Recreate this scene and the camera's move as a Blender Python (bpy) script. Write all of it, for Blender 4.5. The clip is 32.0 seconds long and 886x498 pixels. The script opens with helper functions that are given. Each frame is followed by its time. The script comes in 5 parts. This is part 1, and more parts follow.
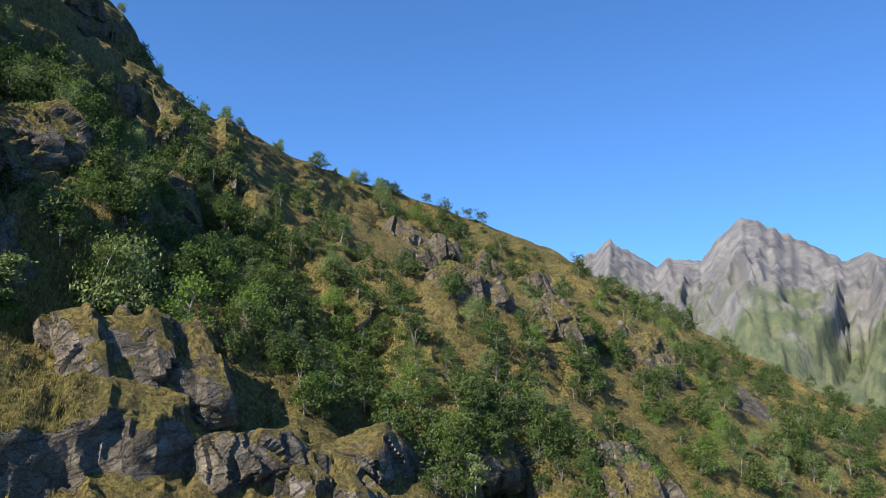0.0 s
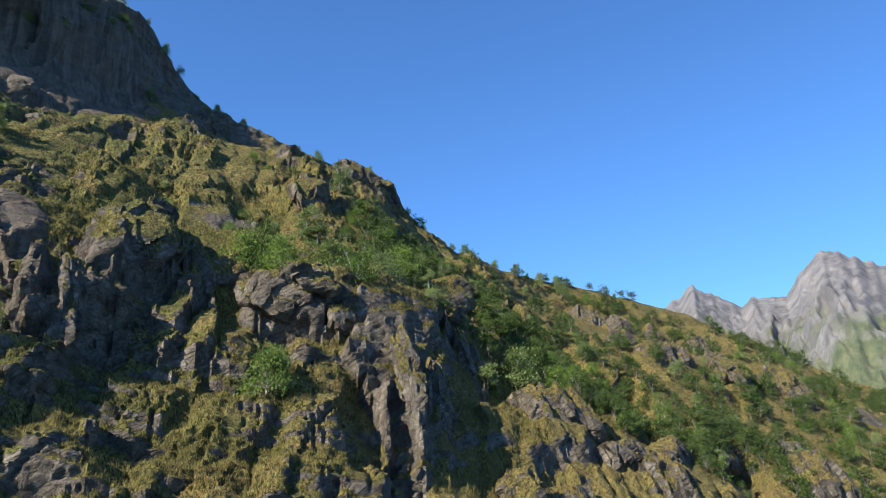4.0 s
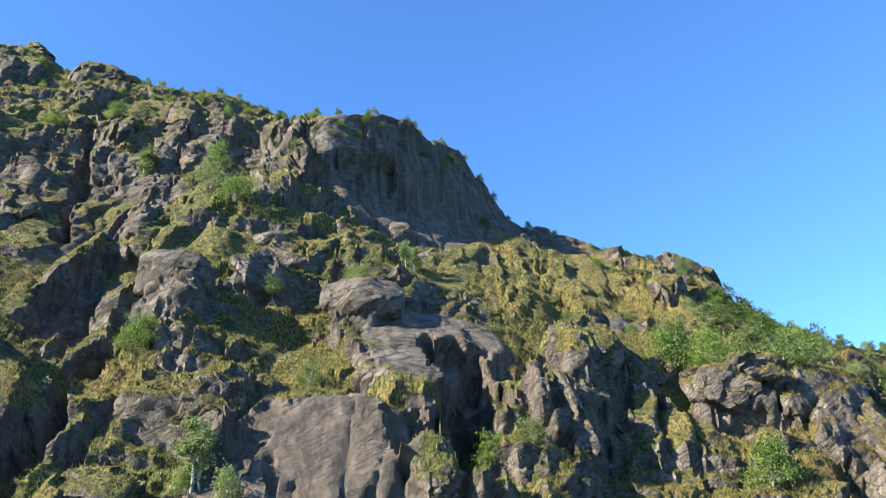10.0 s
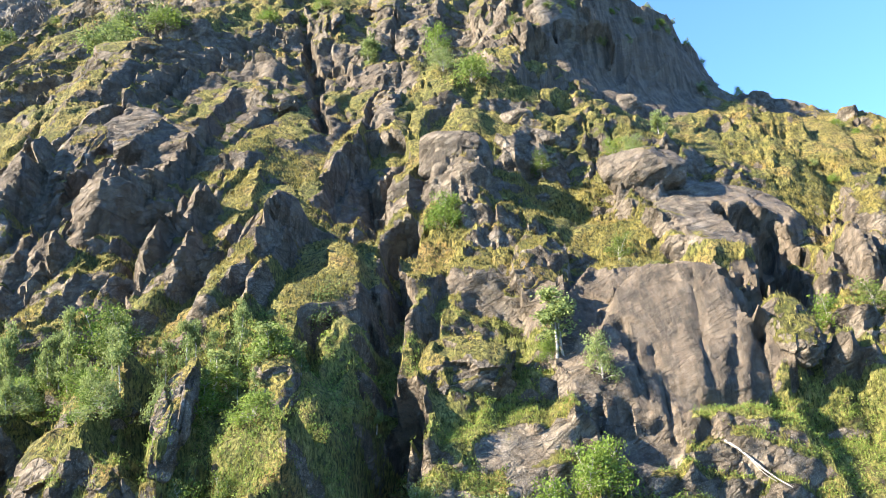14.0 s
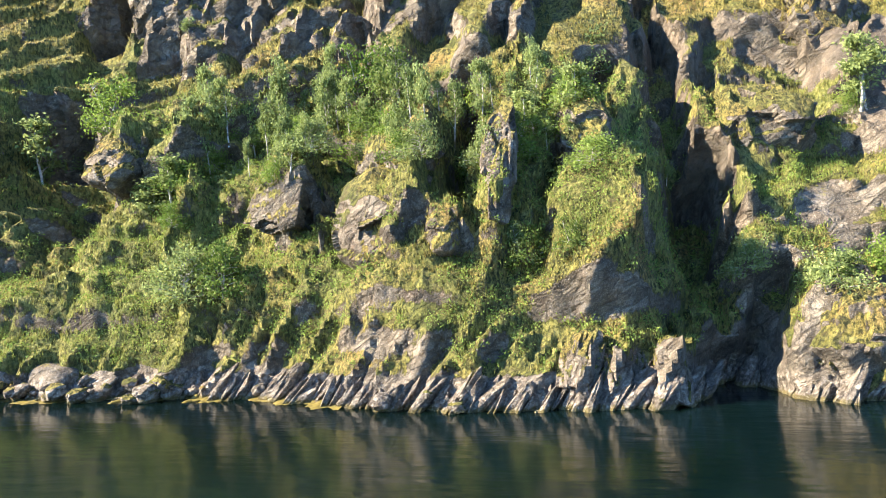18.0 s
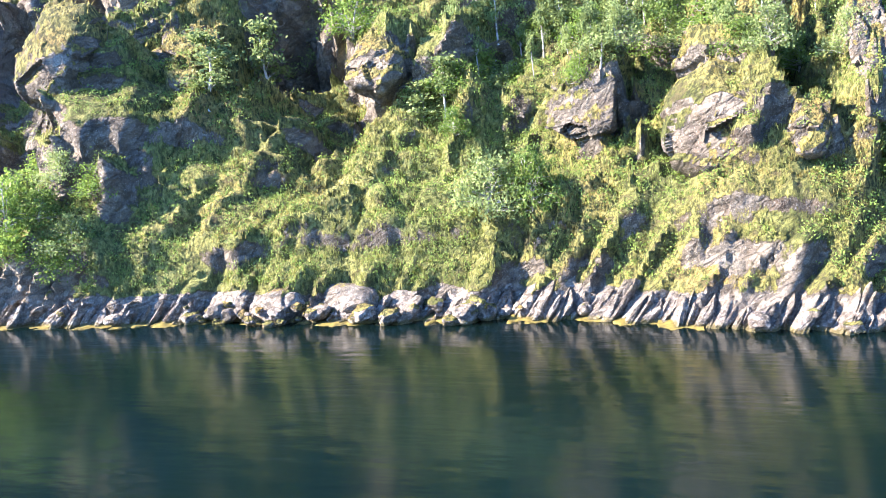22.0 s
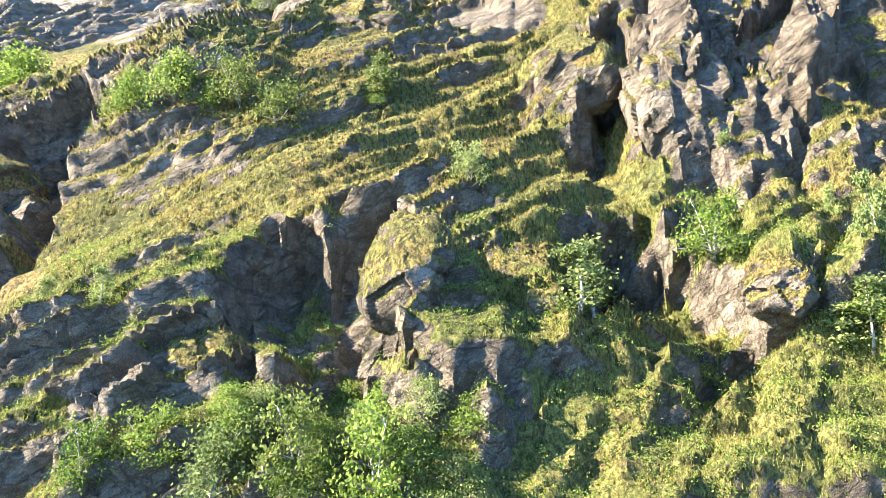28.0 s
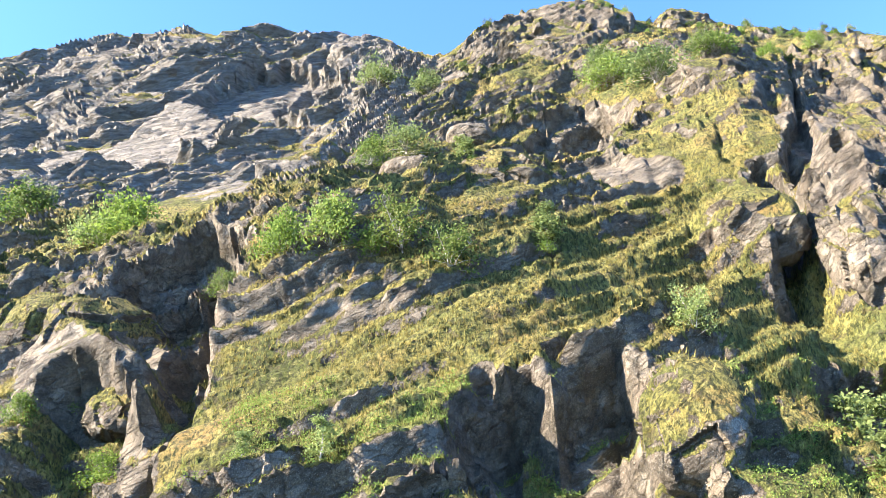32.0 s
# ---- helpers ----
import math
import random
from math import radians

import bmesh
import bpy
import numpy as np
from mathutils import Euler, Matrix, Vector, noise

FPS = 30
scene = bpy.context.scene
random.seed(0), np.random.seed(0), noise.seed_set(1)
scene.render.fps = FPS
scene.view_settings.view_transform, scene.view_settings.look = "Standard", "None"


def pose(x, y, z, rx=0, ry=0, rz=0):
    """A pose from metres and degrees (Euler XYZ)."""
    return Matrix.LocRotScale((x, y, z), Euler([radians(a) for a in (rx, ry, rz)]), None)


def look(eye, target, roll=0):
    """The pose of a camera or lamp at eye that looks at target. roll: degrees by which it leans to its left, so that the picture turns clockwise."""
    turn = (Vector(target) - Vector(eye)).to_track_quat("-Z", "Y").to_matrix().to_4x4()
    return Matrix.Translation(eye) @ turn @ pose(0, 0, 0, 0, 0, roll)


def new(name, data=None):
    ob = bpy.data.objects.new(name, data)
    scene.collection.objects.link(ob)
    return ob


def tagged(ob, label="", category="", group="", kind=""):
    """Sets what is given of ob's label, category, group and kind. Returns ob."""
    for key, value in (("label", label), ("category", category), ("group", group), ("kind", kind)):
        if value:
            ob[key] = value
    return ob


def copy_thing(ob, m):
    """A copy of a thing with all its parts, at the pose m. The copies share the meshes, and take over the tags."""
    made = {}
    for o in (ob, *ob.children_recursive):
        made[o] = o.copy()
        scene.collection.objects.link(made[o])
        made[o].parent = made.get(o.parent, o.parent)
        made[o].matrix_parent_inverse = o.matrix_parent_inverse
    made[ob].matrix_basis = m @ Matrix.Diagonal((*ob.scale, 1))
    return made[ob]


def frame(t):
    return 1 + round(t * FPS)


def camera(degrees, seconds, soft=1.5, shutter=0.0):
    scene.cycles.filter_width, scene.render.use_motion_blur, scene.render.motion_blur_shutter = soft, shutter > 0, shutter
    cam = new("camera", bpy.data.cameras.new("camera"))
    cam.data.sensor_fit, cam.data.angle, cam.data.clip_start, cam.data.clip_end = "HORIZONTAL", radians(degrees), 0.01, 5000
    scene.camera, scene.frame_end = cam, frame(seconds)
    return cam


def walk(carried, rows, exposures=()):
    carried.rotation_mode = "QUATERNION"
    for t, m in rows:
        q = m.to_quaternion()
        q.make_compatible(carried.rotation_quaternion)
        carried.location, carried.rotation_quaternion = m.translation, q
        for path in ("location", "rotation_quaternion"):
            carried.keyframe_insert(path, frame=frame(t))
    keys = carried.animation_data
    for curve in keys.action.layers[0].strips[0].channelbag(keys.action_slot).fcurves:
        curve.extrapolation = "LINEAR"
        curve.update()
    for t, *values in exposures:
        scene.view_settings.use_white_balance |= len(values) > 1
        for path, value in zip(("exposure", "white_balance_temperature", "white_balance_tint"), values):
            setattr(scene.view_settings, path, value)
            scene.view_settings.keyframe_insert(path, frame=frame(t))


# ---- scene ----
cam = camera(59.45, 32.0, soft=0.7)
PATH = [
    (0, (112.71, 46.70, 17.74), (119.64, 64.96, 22.08), 3.90),
    (0.5, (109.71, 44.69, 17.90), (115.97, 63.16, 22.32), 3.21),
    (1, (106.13, 35.90, 17.88), (111.89, 54.56, 22.20), 2.65),
    (1.5, (99.67, 22.70, 16.32), (105.52, 41.35, 20.55), 2.05),
    (2, (90.30, 11.02, 12.80), (96.85, 29.46, 16.94), 0.70),
    (2.5, (82.11, 3.59, 10.56), (88.63, 21.99, 14.88), -0.19),
    (3, (76.55, 1.32, 10.14), (82.50, 19.80, 14.96), -0.51),
    (3.5, (70.34, -0.06, 10.54), (75.86, 18.43, 15.81), -0.39),
    (4, (64.84, 0.02, 10.07), (70.00, 18.43, 15.92), -0.90),
    (4.5, (60.26, 0.38, 9.69), (65.07, 18.72, 16.04), -1.51),
    (6.5, (50.69, 0.19, 10.03), (53.77, 18.50, 17.47), -2.37),
    (7, (47.99, 0.20, 10.03), (50.76, 18.51, 17.60), -2.57),
    (7.5, (45.30, 0.21, 10.02), (47.74, 18.51, 17.71), -2.91),
    (8, (42.61, 0.21, 10.02), (44.69, 18.49, 17.87), -3.14),
    (8.5, (39.93, 0.20, 10.02), (41.63, 18.45, 18.03), -3.28),
    (9, (37.25, 0.19, 10.02), (38.57, 18.39, 18.21), -3.48),
    (9.5, (34.57, 0.18, 10.01), (35.51, 18.34, 18.36), -3.89),
    (10, (31.89, 0.17, 10.01), (32.45, 18.28, 18.48), -4.34),
    (10.5, (29.22, 0.15, 10.01), (29.38, 18.25, 18.53), -4.59),
    (11, (26.55, 0.14, 10.01), (26.31, 18.25, 18.48), -4.83),
    (11.5, (23.88, 0.12, 10.01), (23.24, 18.28, 18.36), -5.00),
    (12, (21.22, 0.10, 10.00), (20.17, 18.33, 18.16), -5.00),
    (12.5, (18.56, 0.08, 10.00), (17.09, 18.43, 17.82), -4.89),
    (13, (15.90, 0.06, 10.00), (14.02, 18.56, 17.36), -4.66),
    (13.5, (13.24, 0.05, 10.00), (10.97, 18.73, 16.75), -4.22),
    (14, (10.59, 0.03, 10.00), (7.95, 18.92, 16.00), -3.79),
    (14.5, (7.94, 0.02, 9.99), (5.00, 19.10, 15.23), -3.28),
    (16.5, (-2.64, 0.00, 9.99), (-6.46, 19.51, 12.23), -1.86),
    (17, (-5.28, 0.01, 9.99), (-9.23, 19.56, 11.49), -1.65),
    (17.5, (-7.92, 0.02, 9.99), (-11.96, 19.59, 10.81), -1.52),
    (18, (-10.55, 0.04, 9.98), (-14.69, 19.61, 10.12), -1.46),
    (18.5, (-13.18, 0.07, 9.98), (-17.42, 19.61, 9.46), -1.55),
    (19, (-15.81, 0.10, 9.98), (-20.15, 19.59, 8.79), -1.69),
    (19.5, (-18.44, 0.14, 9.98), (-22.88, 19.55, 8.11), -1.87),
    (20, (-21.06, 0.19, 9.98), (-25.58, 19.52, 7.56), -1.97),
    (20.5, (-23.69, 0.25, 9.99), (-28.26, 19.54, 7.35), -1.99),
    (21, (-26.31, 0.32, 9.99), (-30.96, 19.59, 7.39), -2.07),
    (21.5, (-28.93, 0.39, 9.99), (-33.73, 19.66, 7.64), -2.27),
    (22, (-31.55, 0.48, 9.99), (-36.51, 19.75, 8.02), -2.36),
    (22.5, (-34.16, 0.58, 9.99), (-39.27, 19.86, 8.48), -2.46),
    (23, (-36.78, 0.69, 9.99), (-41.97, 19.98, 8.96), -2.63),
    (23.5, (-39.39, 0.81, 10.00), (-44.54, 20.13, 9.42), -2.63),
    (24, (-42.00, 0.95, 10.00), (-47.11, 20.28, 9.92), -2.61),
    (24.5, (-44.61, 1.10, 10.00), (-49.62, 20.45, 10.44), -2.60),
    (25, (-47.22, 1.26, 10.01), (-52.08, 20.63, 10.96), -2.56),
    (25.5, (-49.82, 1.43, 10.01), (-54.53, 20.82, 11.51), -2.51),
    (27.5, (-60.23, 2.29, 10.03), (-64.34, 21.51, 13.75), -1.89),
    (28, (-62.83, 2.55, 10.04), (-66.81, 21.66, 14.38), -1.67),
    (28.5, (-65.43, 2.82, 10.05), (-69.29, 21.80, 15.05), -1.62),
    (29, (-68.03, 3.11, 10.05), (-71.75, 21.94, 15.70), -1.54),
    (29.5, (-70.62, 3.42, 10.06), (-74.20, 22.08, 16.32), -1.51),
    (30, (-73.22, 3.75, 10.07), (-76.64, 22.24, 16.90), -1.52),
    (30.5, (-75.81, 4.10, 10.08), (-79.08, 22.40, 17.45), -1.58),
    (31, (-78.41, 4.47, 10.09), (-81.53, 22.59, 17.95), -1.62),
    (31.5, (-81.00, 4.86, 10.10), (-84.01, 22.82, 18.37), -1.67),
    (32, (-83.59, 5.27, 10.11), (-86.52, 23.08, 18.72), -1.63),
]
walk(cam, [(t, look(eye, target, roll)) for t, eye, target, roll in PATH],
     [(0, 0.82, 6500, 10), (1, 1.01, 6500, 10), (2, 1.44, 6500, 12), (3, 1.14, 6500, 10), (4, 0.95, 6500, 10), (7, 1.26, 6450, 10), (9, 1.51, 6500, 10), (11, 1.75, 6600, 10), (13, 2.11, 7200, 12), (14, 2.34, 7300, 13),
      (17, 2.41, 7500, 13), (20, 2.66, 7200, 14), (22, 2.96, 6400, 21), (25, 2.84, 7500, 14), (28, 2.79, 7400, 13), (29, 2.79, 7350, 14), (30, 2.64, 7300, 15), (32, 2.55, 7100, 14)])

# ---- light ----
SUN = Vector((-0.77, -0.37, 0.54)).normalized()      # towards the sun
world = bpy.data.worlds.new("sky")
scene.world = world
world.use_nodes = True
wn, wl = world.node_tree.nodes, world.node_tree.links
sky = wn.new("ShaderNodeTexSky")
sky.sky_type, sky.sun_disc = "NISHITA", False
sky.sun_elevation = math.asin(SUN.z)
sky.sun_rotation = math.atan2(SUN.x, SUN.y)
sky.altitude, sky.air_density, sky.dust_density, sky.ozone_density = 0, 1.0, 0.2, 5.0
deep_blue = wn.new("ShaderNodeMix")
deep_blue.data_type, deep_blue.blend_type = "RGBA", "MULTIPLY"
deep_blue.inputs[0].default_value, deep_blue.inputs[7].default_value = 1.0, (0.64, 0.96, 1.28, 1)
wl.new(sky.outputs[0], deep_blue.inputs[6])
wl.new(deep_blue.outputs[2], wn["Background"].inputs[0])
wn["Background"].inputs[1].default_value = 0.095
lamp = bpy.data.lights.new("sun", "SUN")
lamp.energy, lamp.angle, lamp.color = 5.0, radians(0.6), (1.0, 0.93, 0.80)
sun = new("sun", lamp)
sun.matrix_world = look((0, 0, 300), Vector((0, 0, 300)) - SUN * 10)

# ---- terrain plan ----
LEVELS = (-8, 0, 5, 12, 20, 30, 42, 55, 70, 85, 105, 125, 150, 175)
SECTIONS = {
    -300: (52, 60, 64, 68, 74, 82, 92, 104, 118, 130, 145, 157, 170, 184),
    -190: (44, 50, 53, 57, 62, 70, 80, 92, 106, 120, 138, 152, 167, 182),
    -140: (42, 48, 51, 55, 61, 68, 77, 90, 108, 125, 143, 158, 175, 193),
    -100: (42, 47.5, 49.5, 52.5, 57, 66, 73, 84, 104, 118, 134, 149, 166, 185),
    -78: (43, 48, 50, 54, 60, 66, 79, 91, 104, 118, 134, 149, 168, 188),
    -57: (44, 50, 54, 59, 64, 74, 80, 87, 99, 112, 130, 147, 168, 190),
    -35: (46, 51.5, 54, 58.5, 64, 73, 82, 92, 105, 119, 137, 155, 175, 195),
    -19: (45, 49, 51.5, 55, 62, 72, 84, 95, 109, 123, 140, 158, 178, 198),
    0: (49, 54.5, 57.5, 62, 70, 78, 87, 98, 113, 127, 142, 165, 190, 210),
    14: (54, 60, 64, 69, 74, 80, 93, 104, 117, 130, 136, 160, 190, 210),
    30: (58, 65, 68, 72.5, 77, 82, 95, 108, 128, 142, 147.5, 170, 197, 217),
    44: (60.5, 67.5, 70.5, 76, 81.5, 88.5, 101, 116, 137, 152, 160, 184, 208, 232),
    52: (62, 69, 73, 79, 86, 95, 107, 122, 140, 158, 178, 200, 222, 250),
    80: (68, 76, 80, 86, 93, 100, 112, 128, 150, 172, 195, 220, 245, 270),
    105: (74, 84, 90, 100, 109.5, 118, 132, 150, 174, 188, 200, 225, 250, 275),
    150: (90, 100, 107, 117, 128, 144, 166, 190, 206, 222, 245, 270, 295, 320),
    195: (105, 114, 121, 132, 144, 158, 178, 203, 220, 235, 260, 285, 310, 335),
    260: (125, 135, 145, 160, 175, 195, 215, 235, 255, 275, 300, 325, 350, 375),
    420: (155, 170, 185, 205, 225, 245, 265, 285, 305, 325, 350, 375, 400, 425),
}
SKYLINE = ((-320, 212), (-268, 203), (-243, 216), (-226, 208), (-212, 210), (-196, 197), (-167, 200), (-153, 190), (-138, 181), (-127, 168), (-117, 150), (-106, 139), (-98, 151),
           (-90, 161), (-78, 162), (-68, 155), (-58, 146), (-45, 140), (-30, 138), (-12, 136), (-2, 130), (6, 116), (14, 107), (28, 109), (43, 108), (50, 101),
           (57.5, 96), (64.5, 92.5), (71, 89.5), (80, 88), (90, 86.5), (100, 84), (106, 77), (110, 71), (123, 67), (147, 67.5), (170, 66), (189, 64), (210, 60), (235, 52), (264, 43), (310, 27), (420, 8))


def smooth_interp(x, xs, ys):
    """Catmull-Rom through the stations."""
    xs, ys = np.asarray(xs, float), np.asarray(ys, float)
    m = np.gradient(ys, xs)
    i = np.clip(np.searchsorted(xs, x) - 1, 0, len(xs) - 2)
    h = xs[i + 1] - xs[i]
    t = np.clip((x - xs[i]) / h, 0, 1)
    return (2*t**3 - 3*t**2 + 1) * ys[i] + (t**3 - 2*t**2 + t) * h * m[i] + (3*t**2 - 2*t**3) * ys[i + 1] + (t**3 - t**2) * h * m[i + 1]


def base_depth(x, z):
    """How far back the slope lies at x along the shore and height z."""
    stations = sorted(SECTIONS)
    cols = np.stack([smooth_interp(x, stations, [SECTIONS[s][k] for s in stations]) for k in range(len(LEVELS))])
    lv = np.asarray(LEVELS, float)
    i = np.clip(np.searchsorted(lv, z) - 1, 0, len(lv) - 2)
    t = (z - lv[i]) / (lv[i + 1] - lv[i])
    j = np.arange(len(x))
    return cols[i, j] * (1 - t) + cols[i + 1, j] * t


def skyline(x):
    return smooth_interp(x, [a for a, _ in SKYLINE], [b for _, b in SKYLINE])

# ---- end plan ----

# ---- noise on arrays ----
def hashed(ix, iy, seed):
    h = (ix.astype(np.int64) * 374761393 + iy.astype(np.int64) * 668265263 + seed * 1274126177) & 0xFFFFFFFF
    h = ((h ^ (h >> 13)) * 1103515245) & 0xFFFFFFFF
    h = ((h ^ (h >> 16)) * 2654435769) & 0xFFFFFFFF
    return ((h ^ (h >> 15)) & 0xFFFFFF) / float(0x1000000)


def vnoise(x, y, seed=0):
    """Smooth noise from -1 to 1."""
    ix, iy = np.floor(x), np.floor(y)
    fx, fy = x - ix, y - iy
    fx, fy = fx * fx * (3 - 2 * fx), fy * fy * (3 - 2 * fy)
    a, b = hashed(ix, iy, seed), hashed(ix + 1, iy, seed)
    c, d = hashed(ix, iy + 1, seed), hashed(ix + 1, iy + 1, seed)
    return 2 * (a + (b - a) * fx + (c - a) * fy + (a - b - c + d) * fx * fy) - 1


def fbm(x, y, seed=0, octaves=4):
    total, amp = 0, 0.55
    for k in range(octaves):
        total = total + amp * vnoise(x * 2**k + 17.3 * k, y * 2**k - 9.1 * k, seed + k)
        amp *= 0.5
    return total


def facets(x, y, seed=0, tilt=1.0, soften=0.15):
    """Rock broken into blocks: a height for each block with its own tilted face, and the distance to the nearest joint."""
    ix, iy = np.floor(x), np.floor(y)
    d1, d2 = np.full(x.shape, 9.0), np.full(x.shape, 9.0)
    val, val2 = np.zeros(x.shape), np.zeros(x.shape)
    for ox in (-1, 0, 1):
        for oy in (-1, 0, 1):
            cx, cy = ix + ox, iy + oy
            dx = x - cx - hashed(cx, cy, seed)
            dy = y - cy - hashed(cx, cy, seed + 1)
            d = dx * dx + dy * dy
            v = hashed(cx, cy, seed + 2) - 0.5 + tilt * ((hashed(cx, cy, seed + 3) - 0.5) * dx + (hashed(cx, cy, seed + 4) - 0.5) * dy)
            near = d < d1
            second = (d < d2) & ~near
            val2 = np.where(near, val, np.where(second, v, val2))
            d2 = np.where(near, d1, np.where(second, d, d2))
            val = np.where(near, v, val)
            d1 = np.where(near, d, d1)
    edge = np.sqrt(d2) - np.sqrt(d1)
    t = np.clip(edge / soften, 0, 1)
    share = 0.5 * (1 - t * t * (3 - 2 * t))
    return val * (1 - share) + val2 * share, edge


def step(a, b, x):
    t = np.clip((x - a) / (b - a), 0, 1)
    return t * t * (3 - 2 * t)


# ---- materials ----
def nodes_of(name):
    m = bpy.data.materials.new(name)
    m.use_nodes = True
    nt = m.node_tree
    return m, nt.nodes, nt.links, nt.nodes["Principled BSDF"]


def noise_node(n, l, co, scale, detail=4.0, rough=0.6):
    t = n.new("ShaderNodeTexNoise")
    t.inputs["Scale"].default_value, t.inputs["Detail"].default_value, t.inputs["Roughness"].default_value = scale, detail, rough
    l.new(co, t.inputs["Vector"])
    return t.outputs["Fac"]


def ramp_node(n, l, fac, stops, mode="LINEAR"):
    r = n.new("ShaderNodeValToRGB")
    r.color_ramp.interpolation = mode
    e = r.color_ramp.elements
    while len(e) < len(stops):
        e.new(0.5)
    for k, (at, c) in enumerate(stops):
        e[k].position, e[k].color = at, (*c, 1) if len(c) == 3 else c
    l.new(fac, r.inputs["Fac"])
    return r.outputs["Color"]


def mix_node(n, l, fac, a, b, kind="MIX"):
    m = n.new("ShaderNodeMix")
    m.data_type, m.blend_type = "RGBA", kind
    for sock, v in ((m.inputs[0], fac), (m.inputs[6], a), (m.inputs[7], b)):
        if isinstance(v, (int, float)):
            sock.default_value = v
        elif isinstance(v, tuple):
            sock.default_value = (*v, 1)
        else:
            l.new(v, sock)
    return m.outputs[2]


def math_node(n, l, op, a, b=0.0, c=0.0):
    m = n.new("ShaderNodeMath")
    m.operation = op
    for k, v in enumerate((a, b, c)):
        if isinstance(v, (int, float)):
            m.inputs[k].default_value = v
        else:
            l.new(v, m.inputs[k])
    return m.outputs[0]


def mapped(n, l, co, scale):
    m = n.new("ShaderNodeMapping")
    m.inputs["Scale"].default_value = scale
    l.new(co, m.inputs["Vector"])
    return m.outputs["Vector"]


def span(n, l, v, a, b):
    r = n.new("ShaderNodeMapRange")
    r.inputs[1].default_value, r.inputs[2].default_value = a, b
    r.interpolation_type = "SMOOTHSTEP"
    l.new(v, r.inputs[0])
    return r.outputs[0]


def plates(n, l, co, scale, tilt):
    """Heights in metres of broken rock: every piece is a flat plate with a tilt of its own."""
    v = n.new("ShaderNodeTexVoronoi")
    v.inputs["Scale"].default_value = scale
    l.new(co, v.inputs["Vector"])
    off = n.new("ShaderNodeVectorMath")
    off.operation = "SUBTRACT"
    l.new(co, off.inputs[0])
    l.new(v.outputs["Position"], off.inputs[1])
    turn = n.new("ShaderNodeVectorMath")
    turn.operation = "SUBTRACT"
    l.new(v.outputs["Color"], turn.inputs[0])
    turn.inputs[1].default_value = (0.5, 0.5, 0.5)
    dot = n.new("ShaderNodeVectorMath")
    dot.operation = "DOT_PRODUCT"
    l.new(off.outputs[0], dot.inputs[0])
    l.new(turn.outputs[0], dot.inputs[1])
    return math_node(n, l, "MULTIPLY", dot.outputs["Value"], tilt), v.outputs["Color"]


def sep_y(n, l, co):
    x = n.new("ShaderNodeSeparateXYZ")
    l.new(co, x.inputs[0])
    return x.outputs[1]


